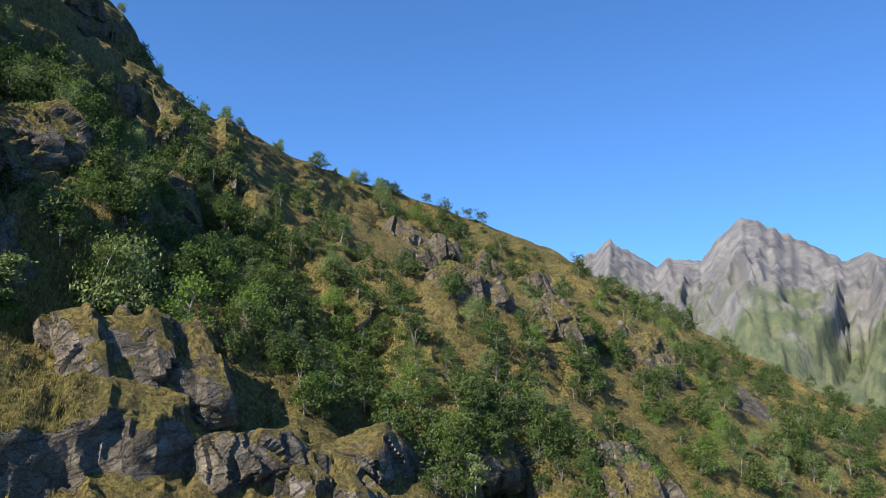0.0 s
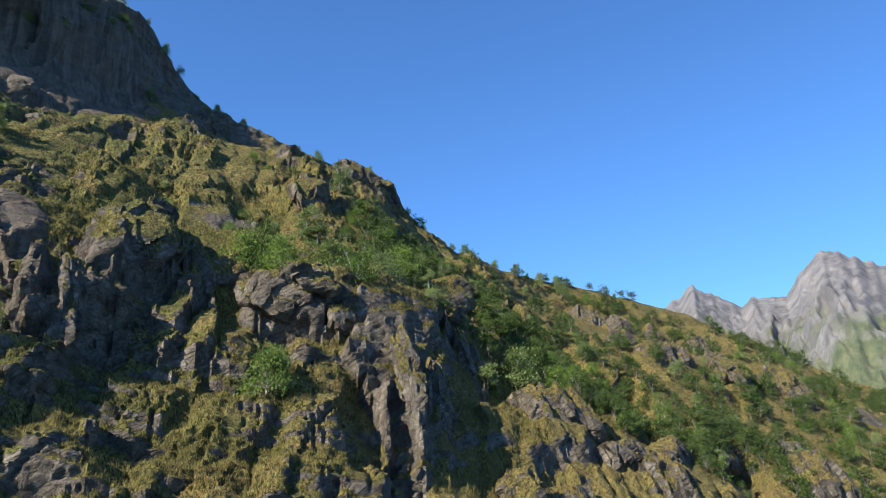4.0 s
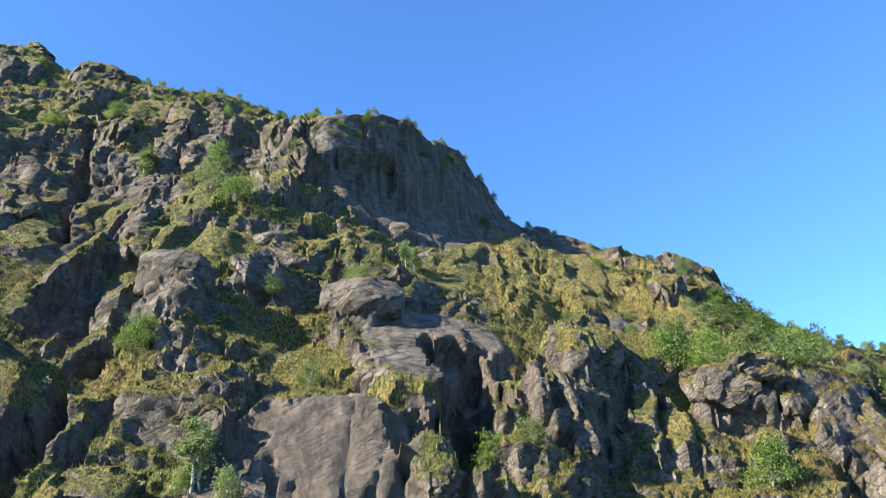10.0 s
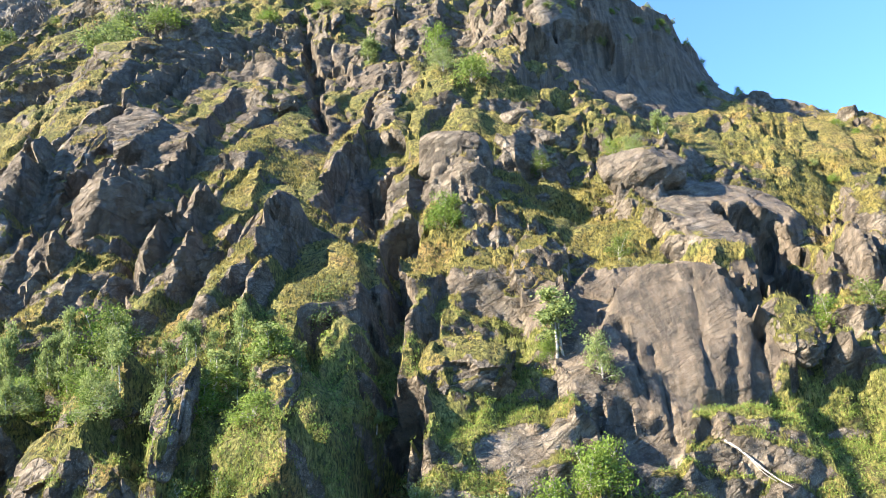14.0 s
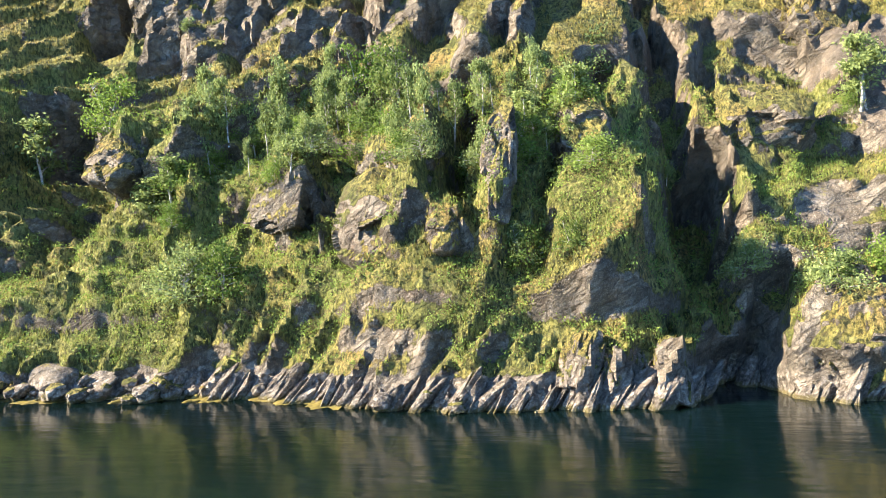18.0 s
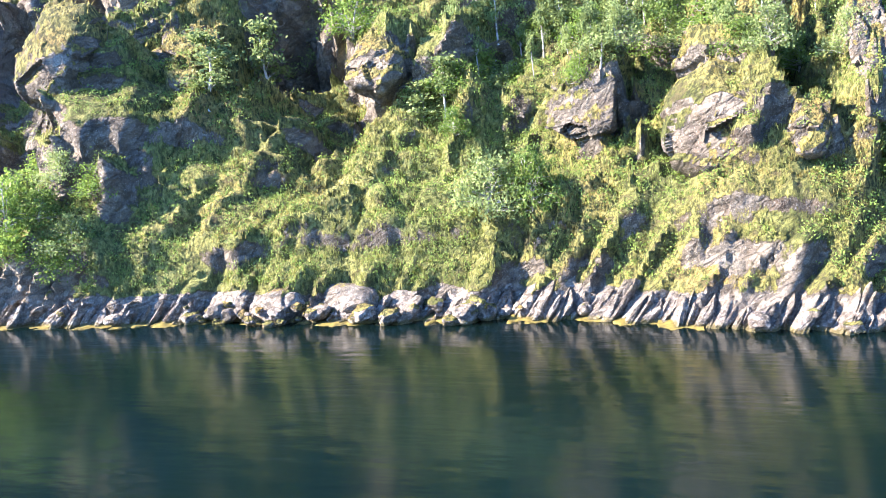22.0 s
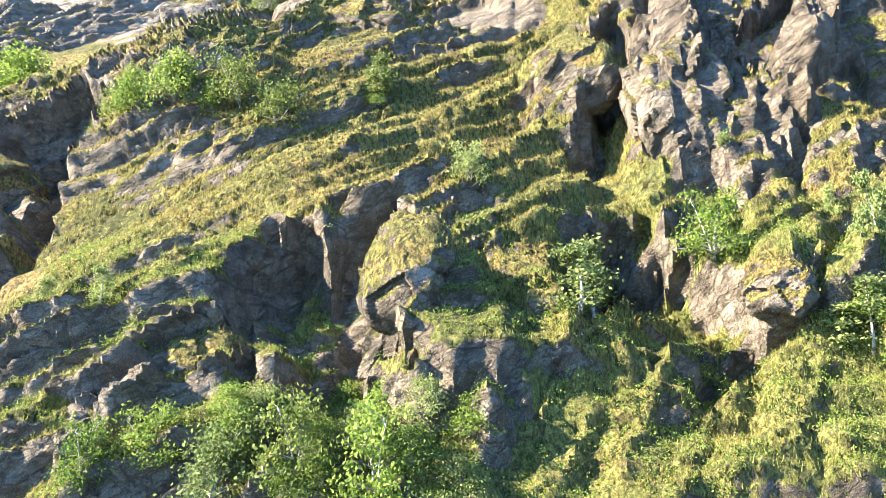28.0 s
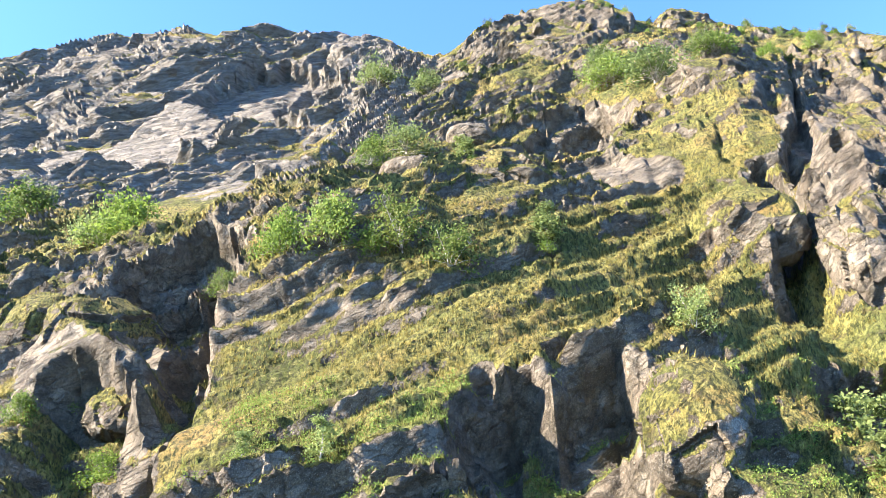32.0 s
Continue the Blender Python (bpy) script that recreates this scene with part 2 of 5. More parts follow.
def mountain_material():
    """Gneiss with lichen and iron stains; turf grows where the mesh says so ("cover")."""
    m, n, l, b = nodes_of("mountain")
    co = n.new("ShaderNodeNewGeometry").outputs["Position"]
    cover = n.new("ShaderNodeAttribute")
    cover.attribute_name = "cover"
    big, mid, fine = noise_node(n, l, co, 0.07, 3), noise_node(n, l, co, 0.45, 5), noise_node(n, l, co, 2.6, 6, 0.7)
    streak = noise_node(n, l, mapped(n, l, co, (1.1, 1.1, 0.16)), 0.9, 5, 0.65)
    rock = ramp_node(n, l, mid, ((0.3, (0.065, 0.055, 0.044)), (0.45, (0.18, 0.155, 0.124)), (0.57, (0.28, 0.25, 0.21)), (0.70, (0.38, 0.352, 0.31))))
    rock = mix_node(n, l, math_node(n, l, "MULTIPLY", span(n, l, streak, 0.5, 0.68), 0.75), rock, (0.125, 0.085, 0.06))
    rock = mix_node(n, l, math_node(n, l, "MULTIPLY", span(n, l, fine, 0.56, 0.7), 0.6), rock, (0.36, 0.33, 0.27))
    rock = mix_node(n, l, math_node(n, l, "MULTIPLY", span(n, l, big, 0.52, 0.68), 0.45), rock, (0.16, 0.125, 0.085))
    # foliation that dips along the slope
    dips = []
    for axis in ((0.87, 0.1, 0.5), (-0.5, 0.2, 0.87)):
        dot = n.new("ShaderNodeVectorMath")
        dot.operation = "DOT_PRODUCT"
        l.new(co, dot.inputs[0])
        dot.inputs[1].default_value = axis
        dips.append(dot.outputs["Value"])
    along = n.new("ShaderNodeCombineXYZ")
    l.new(math_node(n, l, "MULTIPLY", dips[0], 0.16), along.inputs[0])
    l.new(math_node(n, l, "MULTIPLY_ADD", mid, 0.7, math_node(n, l, "MULTIPLY", dips[1], 1.1)), along.inputs[1])
    grain = noise_node(n, l, along.outputs[0], 1.3, 6, 0.68)
    rock = mix_node(n, l, math_node(n, l, "MULTIPLY", span(n, l, grain, 0.47, 0.33), 0.75), rock, (0.045, 0.037, 0.030))
    rock = mix_node(n, l, math_node(n, l, "MULTIPLY", span(n, l, grain, 0.55, 0.70), 0.55), rock, (0.34, 0.31, 0.265))
    ridged = n.new("ShaderNodeTexNoise")
    ridged.noise_type = "RIDGED_MULTIFRACTAL"
    ridged.inputs["Scale"].default_value, ridged.inputs["Detail"].default_value, ridged.inputs["Roughness"].default_value = 0.5, 5.0, 0.55
    l.new(mapped(n, l, co, (1.4, 1.4, 0.7)), ridged.inputs["Vector"])
    crease = span(n, l, ridged.outputs["Fac"], 0.45, 0.95)
    # creases darkened in the colour too, deepening the shade of the bump
    rock = mix_node(n, l, math_node(n, l, "MULTIPLY", crease, 0.5), rock, (0.035, 0.028, 0.022))
    bed = n.new("ShaderNodeCombineXYZ")
    l.new(math_node(n, l, "MULTIPLY_ADD", mid, 1.2, math_node(n, l, "MULTIPLY", dips[0], 0.42)), bed.inputs[0])
    l.new(math_node(n, l, "MULTIPLY_ADD", fine, 0.5, dips[1]), bed.inputs[1])
    l.new(math_node(n, l, "MULTIPLY", sep_y(n, l, co), 0.6), bed.inputs[2])
    large, hue = plates(n, l, bed.outputs[0], 0.62, 2.6)
    small, hue2 = plates(n, l, bed.outputs[0], 1.9, 2.4)
    shade = n.new("ShaderNodeSeparateColor")
    l.new(hue, shade.inputs[0])
    shade2 = n.new("ShaderNodeSeparateColor")
    l.new(hue2, shade2.inputs[0])
    rock = mix_node(n, l, math_node(n, l, "MULTIPLY", shade.outputs[0], 0.4), rock, (0.085, 0.072, 0.06))
    rock = mix_node(n, l, math_node(n, l, "MULTIPLY", shade2.outputs[0], 0.35), rock, (0.07, 0.06, 0.05))
    # open joints between the plates
    joints = []
    for size, width in ((0.55, 0.05), (1.5, 0.07)):
        v = n.new("ShaderNodeTexVoronoi")
        v.feature = "DISTANCE_TO_EDGE"
        v.inputs["Scale"].default_value = size
        l.new(bed.outputs[0], v.inputs["Vector"])
        joints.append(math_node(n, l, "MULTIPLY", span(n, l, v.outputs["Distance"], width, 0.0), span(n, l, fine, 0.40, 0.56)))
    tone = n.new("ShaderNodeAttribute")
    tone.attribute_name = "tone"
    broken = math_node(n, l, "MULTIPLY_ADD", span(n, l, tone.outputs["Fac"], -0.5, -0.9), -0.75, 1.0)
    joint = math_node(n, l, "MULTIPLY", broken, math_node(n, l, "MAXIMUM", joints[0], math_node(n, l, "MULTIPLY", joints[1], 0.6)))
    rock = mix_node(n, l, math_node(n, l, "MULTIPLY", joint, 0.5), rock, (0.026, 0.022, 0.018))
    # weathered iron-brown and bleached bluish-grey slabs; tone also puts shade and sunlight into colour
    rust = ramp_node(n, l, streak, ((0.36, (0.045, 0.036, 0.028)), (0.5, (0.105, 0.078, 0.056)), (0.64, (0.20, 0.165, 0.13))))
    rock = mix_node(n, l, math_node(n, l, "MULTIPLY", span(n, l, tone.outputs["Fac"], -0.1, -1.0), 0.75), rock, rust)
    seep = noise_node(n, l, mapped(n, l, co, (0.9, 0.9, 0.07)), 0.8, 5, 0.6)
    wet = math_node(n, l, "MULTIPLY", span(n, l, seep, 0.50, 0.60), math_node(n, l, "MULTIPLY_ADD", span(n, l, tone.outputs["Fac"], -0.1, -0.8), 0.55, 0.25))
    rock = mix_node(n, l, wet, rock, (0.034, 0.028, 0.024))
    pale_grey = ramp_node(n, l, grain, ((0.36, (0.065, 0.064, 0.066)), (0.5, (0.20, 0.196, 0.193)), (0.64, (0.32, 0.312, 0.30))))
    rock = mix_node(n, l, math_node(n, l, "MULTIPLY", span(n, l, tone.outputs["Fac"], 0.1, 1.0), 0.7), rock, pale_grey)
    speck = noise_node(n, l, co, 9.0, 3, 0.6)
    rock = mix_node(n, l, math_node(n, l, "MULTIPLY", span(n, l, speck, 0.57, 0.43), 0.62), rock, (0.075, 0.07, 0.062))
    # the bleached band above the tide line, weed at the water
    sep = n.new("ShaderNodeSeparateXYZ")
    l.new(co, sep.inputs[0])
    wob = math_node(n, l, "MULTIPLY_ADD", mid, 3.2, math_node(n, l, "ADD", sep.outputs[2], -1.6))
    pale = ramp_node(n, l, fine, ((0.40, (0.06, 0.052, 0.047)), (0.52, (0.21, 0.19, 0.175)), (0.64, (0.45, 0.43, 0.40))))
    rock = mix_node(n, l, math_node(n, l, "MULTIPLY", span(n, l, wob, 2.6, 1.2), 0.62), rock, pale)
    rock = mix_node(n, l, math_node(n, l, "MULTIPLY", span(n, l, math_node(n, l, "MULTIPLY_ADD", fine, 0.7, sep.outputs[2]), 0.75, 0.45), 0.9), rock, (0.10, 0.085, 0.03))
    rock = mix_node(n, l, 1.0, rock, (1.06, 1.0, 0.91), "MULTIPLY")
    # turf
    tint = noise_node(n, l, co, 0.16, 4, 0.6)
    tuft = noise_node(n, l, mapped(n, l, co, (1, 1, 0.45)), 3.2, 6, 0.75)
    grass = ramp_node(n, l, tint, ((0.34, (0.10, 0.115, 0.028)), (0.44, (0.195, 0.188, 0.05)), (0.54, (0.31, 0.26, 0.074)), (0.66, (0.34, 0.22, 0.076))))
    # dark gaps between tufts: shade put into the colour where the noise dips
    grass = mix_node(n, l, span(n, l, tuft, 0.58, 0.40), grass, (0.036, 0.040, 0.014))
    grass = mix_node(n, l, math_node(n, l, "MULTIPLY", span(n, l, noise_node(n, l, co, 1.1, 5, 0.7), 0.54, 0.7), 0.7), grass, (0.41, 0.37, 0.135))
    drier = math_node(n, l, "MULTIPLY", span(n, l, math_node(n, l, "MULTIPLY_ADD", big, 60.0, sep.outputs[0]), 70.0, 125.0), 0.5)
    grass = mix_node(n, l, drier, grass, ramp_node(n, l, tuft, ((0.36, (0.12, 0.085, 0.03)), (0.62, (0.34, 0.235, 0.075)))))
    lush = n.new("ShaderNodeAttribute")
    lush.attribute_name = "lush"
    grass = mix_node(n, l, math_node(n, l, "MULTIPLY", lush.outputs["Fac"], 0.55), grass, ramp_node(n, l, tuft, ((0.36, (0.06, 0.075, 0.02)), (0.5, (0.18, 0.205, 0.056)), (0.64, (0.37, 0.385, 0.14)))))
    heath = noise_node(n, l, mapped(n, l, co, (1, 1, 1.6)), 0.7, 6, 0.7)
    grass = mix_node(n, l, math_node(n, l, "MULTIPLY", span(n, l, heath, 0.52, 0.66), 0.75), grass, (0.095, 0.072, 0.038))
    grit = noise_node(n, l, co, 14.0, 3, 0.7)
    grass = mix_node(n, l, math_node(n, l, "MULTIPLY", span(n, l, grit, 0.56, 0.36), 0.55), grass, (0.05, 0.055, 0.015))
    rock = mix_node(n, l, math_node(n, l, "MULTIPLY", span(n, l, grit, 0.55, 0.68), 0.5), rock, (0.48, 0.45, 0.39))
    rag = math_node(n, l, "MULTIPLY_ADD", math_node(n, l, "ADD", math_node(n, l, "MULTIPLY", mid, 0.8), math_node(n, l, "MULTIPLY", tuft, 0.9)), 1.3, math_node(n, l, "ADD", cover.outputs["Fac"], -1.105))
    fac = span(n, l, rag, 0.42, 0.58)
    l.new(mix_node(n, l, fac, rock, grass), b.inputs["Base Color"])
    b.inputs["Roughness"].default_value = 0.9
    b.inputs["Specular IOR Level"].default_value = 0.25
    relief = math_node(n, l, "ADD", math_node(n, l, "MULTIPLY", fine, 0.40), math_node(n, l, "MULTIPLY", grain, 0.45))
    relief = math_node(n, l, "ADD", relief, math_node(n, l, "MULTIPLY", crease, -0.22))
    relief = math_node(n, l, "ADD", relief, math_node(n, l, "MULTIPLY", joint, -0.35))
    relief = math_node(n, l, "ADD", relief, math_node(n, l, "MULTIPLY", math_node(n, l, "ADD", large, small), math_node(n, l, "MULTIPLY", math_node(n, l, "MULTIPLY_ADD", span(n, l, tone.outputs["Fac"], -1.0, -0.7), 0.7, 0.3), math_node(n, l, "MULTIPLY_ADD", fac, -0.85, 1.0))))
    relief = math_node(n, l, "ADD", relief, math_node(n, l, "MULTIPLY", speck, 0.2))
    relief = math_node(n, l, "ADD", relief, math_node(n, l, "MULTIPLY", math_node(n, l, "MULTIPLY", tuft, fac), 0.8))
    bump = n.new("ShaderNodeBump")
    bump.inputs["Strength"].default_value, bump.inputs["Distance"].default_value = 1.0, 0.6
    l.new(relief, bump.inputs["Height"])
    l.new(bump.outputs[0], b.inputs["Normal"])
    return m


def water_material():
    m, n, l, b = nodes_of("water")
    co = n.new("ShaderNodeNewGeometry").outputs["Position"]
    l.new(ramp_node(n, l, noise_node(n, l, co, 0.03, 3), ((0.35, (0.0008, 0.0036, 0.0030)), (0.65, (0.0013, 0.0062, 0.0068)))), b.inputs["Base Color"])
    b.inputs["Roughness"].default_value, b.inputs["IOR"].default_value = 0.13, 1.31
    wave = noise_node(n, l, mapped(n, l, co, (0.35, 1.0, 1.0)), 0.9, 3, 0.5)
    swell = noise_node(n, l, mapped(n, l, co, (0.5, 1.0, 1.0)), 0.12, 2, 0.5)
    bump = n.new("ShaderNodeBump")
    bump.inputs["Strength"].default_value, bump.inputs["Distance"].default_value = 0.35, 0.12
    l.new(math_node(n, l, "ADD", wave, math_node(n, l, "MULTIPLY", swell, 2.0)), bump.inputs["Height"])
    l.new(bump.outputs[0], b.inputs["Normal"])
    return m


def leaf_material(name, dark, light):
    m, n, l, b = nodes_of(name)
    g = n.new("ShaderNodeNewGeometry")
    o = n.new("ShaderNodeObjectInfo")
    v = math_node(n, l, "ADD", math_node(n, l, "MULTIPLY", g.outputs["Random Per Island"], 0.55), math_node(n, l, "MULTIPLY", o.outputs["Random"], 0.45))
    l.new(ramp_node(n, l, v, ((0.1, dark), (0.9, light))), b.inputs["Base Color"])
    b.inputs["Roughness"].default_value = 0.65
    b.inputs["Specular IOR Level"].default_value = 0.12
    b.inputs["Subsurface Weight"].default_value = 0.0
    t = n.new("ShaderNodeBsdfTranslucent")
    l.new(ramp_node(n, l, v, ((0.1, tuple(min(1, c * 1.5) for c in dark)), (0.9, tuple(min(1, c * 1.4) for c in light)))), t.inputs["Color"])
    mx = n.new("ShaderNodeMixShader")
    mx.inputs[0].default_value = 0.35
    l.new(b.outputs[0], mx.inputs[1])
    l.new(t.outputs[0], mx.inputs[2])
    l.new(mx.outputs[0], n["Material Output"].inputs["Surface"])
    return m


def bark_material():
    m, n, l, b = nodes_of("birch_bark")
    co = n.new("ShaderNodeTexCoord").outputs["Object"]
    band = noise_node(n, l, mapped(n, l, co, (1.5, 1.5, 5.0)), 2.0, 4, 0.6)
    l.new(ramp_node(n, l, band, ((0.38, (0.10, 0.085, 0.07)), (0.5, (0.32, 0.30, 0.27)), (0.7, (0.48, 0.46, 0.42)))), b.inputs["Base Color"])
    b.inputs["Roughness"].default_value = 0.8
    return m


def far_material():
    m, n, l, b = nodes_of("far_mountain")
    co = n.new("ShaderNodeNewGeometry").outputs["Position"]
    sep = n.new("ShaderNodeSeparateXYZ")
    l.new(co, sep.inputs[0])
    a = noise_node(n, l, mapped(n, l, co, (1, 1, 0.35)), 0.035, 8, 0.7)
    rock = ramp_node(n, l, a, ((0.34, (0.09, 0.085, 0.088)), (0.5, (0.165, 0.155, 0.153)), (0.66, (0.235, 0.222, 0.212))))
    turf = ramp_node(n, l, noise_node(n, l, co, 0.05, 6, 0.7), ((0.35, (0.06, 0.082, 0.04)), (0.62, (0.135, 0.145, 0.07))))
    k = math_node(n, l, "MULTIPLY_ADD", noise_node(n, l, mapped(n, l, co, (1, 1, 0.5)), 0.013, 6, 0.65), -420.0, math_node(n, l, "ADD", sep.outputs[2], 60.0))
    l.new(mix_node(n, l, span(n, l, k, 40.0, -40.0), rock, turf), b.inputs["Base Color"])
    b.inputs["Roughness"].default_value = 0.95
    bump = n.new("ShaderNodeBump")
    bump.inputs["Strength"].default_value, bump.inputs["Distance"].default_value = 1.0, 9.0
    l.new(a, bump.inputs["Height"])
    l.new(bump.outputs[0], b.inputs["Normal"])
    return m


def plain_material(name, stops, scale, rough=0.85):
    m, n, l, b = nodes_of(name)
    co = n.new("ShaderNodeNewGeometry").outputs["Position"]
    l.new(ramp_node(n, l, noise_node(n, l, co, scale, 5, 0.65), stops), b.inputs["Base Color"])
    b.inputs["Roughness"].default_value = rough
    return m


MOUNTAIN, WATER, BARK, FAR = mountain_material(), water_material(), bark_material(), far_material()
LEAF = leaf_material("birch_leaves", (0.05, 0.10, 0.018), (0.21, 0.29, 0.062))
LEAF_GREY = leaf_material("grey_leaves", (0.07, 0.105, 0.038), (0.25, 0.305, 0.11))
BLADE = leaf_material("grass_blades", (0.05, 0.050, 0.016), (0.31, 0.265, 0.088))
LEAF_DARK = leaf_material("dark_leaves", (0.04, 0.075, 0.018), (0.16, 0.20, 0.055))
TWIG = plain_material("grey_twigs", ((0.35, (0.08, 0.07, 0.06)), (0.65, (0.24, 0.22, 0.19))), 1.5)
BLADE_GREEN = leaf_material("green_blades", (0.045, 0.062, 0.016), (0.275, 0.285, 0.088))
HERB = leaf_material("herb_leaves", (0.045, 0.085, 0.018), (0.20, 0.27, 0.065))
WEED = plain_material("seaweed", ((0.35, (0.05, 0.042, 0.012)), (0.65, (0.20, 0.155, 0.035))), 2.0, 0.5)


def array_mesh(name, verts, polys, mat, cover=None, smooth=True, tone=None, lush=None):
    """A mesh from arrays; polys all have the same number of corners."""
    me = bpy.data.meshes.new(name)
    k = polys.shape[1]
    me.vertices.add(len(verts))
    me.vertices.foreach_set("co", np.ascontiguousarray(verts, np.float32).ravel())
    me.loops.add(polys.size)
    me.loops.foreach_set("vertex_index", polys.ravel().astype(np.int32))
    me.polygons.add(len(polys))
    me.polygons.foreach_set("loop_start", np.arange(0, polys.size, k, dtype=np.int32))
    me.polygons.foreach_set("use_smooth", np.full(len(polys), smooth))
    if cover is not None:
        me.attributes.new("cover", "FLOAT", "POINT").data.foreach_set("value", np.ascontiguousarray(cover, np.float32))
    if lush is not None:
        me.attributes.new("lush", "FLOAT", "POINT").data.foreach_set("value", np.ascontiguousarray(lush, np.float32))
    if tone is not None:
        me.attributes.new("tone", "FLOAT", "POINT").data.foreach_set("value", np.ascontiguousarray(tone, np.float32))
    me.update(calc_edges=True)
    me.materials.append(mat)
    return me


def grid_polys(r, c):
    k = np.arange(r * c).reshape(r, c)
    return np.stack([k[:-1, :-1], k[:-1, 1:], k[1:, 1:], k[1:, :-1]], -1).reshape(-1, 4)


# ---- the mountainside ----
# clefts and gullies: x, height of the upper end, the lower end, width, depth
CLEFTS = ((-6, 39, -5, 15, 4, 6), (-4, 15, -2, 2, 7, 6), (-37, 111, -21, 64, 2.2, 4), (-12, 53, -9, 42, 4.5, 4.5), (37, 37, 36, 24, 6, 5),
          (84, 18, 86, 2, 4, 4), (149, 12, 143, -2, 7, 6), (-119, 44, -117, 28, 6, 7), (-117, 28, -117, 12, 6, 6), (-82, 24, -82, 12, 9, 8), (-126, 27, -119, 22, 9, 6))
CLEFTS_MORE = ((-36, 106, -64, 33, 2.5, 4), (-87, 22, -81, 11, 9, 7), (-62, 21, -56, 15, 9, 6), (-32, 16, -33, 11, 3, 3), (-22, 24, -22, 14, 2.5, 4),
               (-11, 25, -11, 17, 2.5, 4), (-33, 28, -37, 43, 4, 3), (31, 26, 37, 22, 6, 4),
               (107, 54, 115, 45, 12, 6), (118, 44, 135, 25, 14, 5), (68, 57, 83, 55, 14, 4), (-86, 64, -74, 77, 6, 3), (-152, 138, -142, 151, 8, 4),
               (24.3, 27.5, 23.5, 16, 0.8, 0.35), (29, 27, 25.1, 14.8, 0.8, 0.4), (16.8, 22, 18, 15, 1.2, 0.8), (19.1, 19.5, 19.6, 12, 1.2, 0.8))
# smooth bare slabs: x, height, width, tall
SLABS = ((-172.9, 101.8, 40.5, 17.6), (-160.2, 130.6, 40.9, 20.4), (-105.8, 115.6, 16.6, 10.2), (-74.7, 58.9, 12.9, 6.8), (-47.8, 61.2, 10.9, 14.5), (15, 17.1, 8.3, 14.3), (31, 89, 30, 27), (22.2, 23.5, 18.9, 15.5), (35.8, 41.9, 12.2, 8.4), (62.7, 49.2, 9.8, 6.2), (213.7, 24.5, 17.8, 8.9))
N_OUT = np.array((0.0, -0.8, 0.6))
# buttresses, pillars, ledge blocks and hollows of the cliff: x, height, half length, half width, turn in degrees,
# how far out (or in), how much further out to the right and to the top, smoothness, bareness
FORMS = []
FORMS += [
    (-225.9, 172.5, 16.3, 18.7, 11, -2.5, 0, 0, 0.2, 0.2),
    (-170, 111.9, 18.1, 10.5, 73, 2.2, 0.3, 0.1, 0.7, 0.3),
    (-153.2, 136.3, 16.8, 21.2, 43, -4.5, 0, 0, 0.6, 0.4),
    (-141, 67.2, 14.2, 11, 108, 1.8, 0.2, 0.1, 0.8, 0.3),
    (-140.3, 167.4, 34.2, 6.3, -51, 2, 0.2, 0.2, 0.25, 0.3),
    (-127.2, 32.3, 7.1, 4.9, 4, 2.8, 0.3, 0.1, 0.6, 0.3),
    (-123.6, 43.5, 5.7, 6.7, -40, -4.5, 0, 0, 0.15, 0.2),
    (-123, 38.5, 6.1, 6.2, -34, -5, 0, 0, 0.15, 0.2),
    (-119.1, 24.3, 3.8, 2.2, 70, 2.4, 0.4, 0, 0.2, 0.2),
    (-104.6, 10.2, 5.8, 0.9, -1, 0.3, 0, 0, 0.25, -0.7)]
FORMS += [
    (-94.3, 11.8, 3, 0.9, 54, 2, 0.2, 0, 0.2, 0.4),
    (-91.9, 15.5, 3.4, 2.2, 31, -2, 0, 0, 0.15, 0.2),
    (-89.8, 21.6, 1.8, 4.9, -3, -2, 0, 0, 0.15, 0.3),
    (-89.8, 52.7, 8.2, 3.3, 48, 2.2, 0.1, 0.2, 0.7, 0.3),
    (-87.9, 45, 9.2, 2.7, 8, 0.3, 0, 0, 0.2, -0.5),
    (-82.8, 20.6, 2.4, 4.2, 4, 1.2, 0.3, 0.05, 0.2, 0.3),
    (-82.4, 134.2, 16, 14.9, -35, 2.5, 0.2, 0.25, 0.2, 0.3),
    (-81.2, 79.6, 12.1, 4.6, 58, -2.8, 0, 0, 0.15, 0.2),
    (-76.5, 79.2, 8.5, 5.6, 60, -2.8, 0, 0, 0.15, 0.2),
    (-74.4, 145.4, 16.1, 10, -38, 2.2, 0.3, 0.15, 0.2, 0.2)]
FORMS += [
    (-72.8, 15.1, 3.3, 7.1, 34, 3.6, -0.2, 0.05, 0.1, 0.1),
    (-71.6, 7.4, 2.5, 1.9, 38, 1.8, 0.4, 0.1, 0.2, 0.2),
    (-68.1, 23.6, 2.6, 2.8, 0, 0.3, 0, 0, 0.2, -0.5),
    (-66.2, 15.2, 1.8, 2.7, -3, 2, 0.3, 0.1, 0.15, 0.1),
    (-66.1, 42.7, 3.3, 5.7, 6, 2.6, 0.7, 0.1, 0.15, 0.1),
    (-63.8, 20.3, 2.3, 4.4, -3, -4.2, 0, 0, 0.15, 0.2),
    (-62.8, 29.3, 6.4, 3.6, -5, 0.3, 0, 0, 0.25, -0.6),
    (-60.8, 22.3, 2.7, 3.7, -2, -3.6, 0, 0, 0.1, 0.1),
    (-60.7, 92.5, 4.1, 13.7, 22, -2.5, 0, 0, 0.15, 0.2),
    (-60.4, 48.7, 1.8, 8.7, -4, -3.8, 0, 0, 0.15, 0.1)]
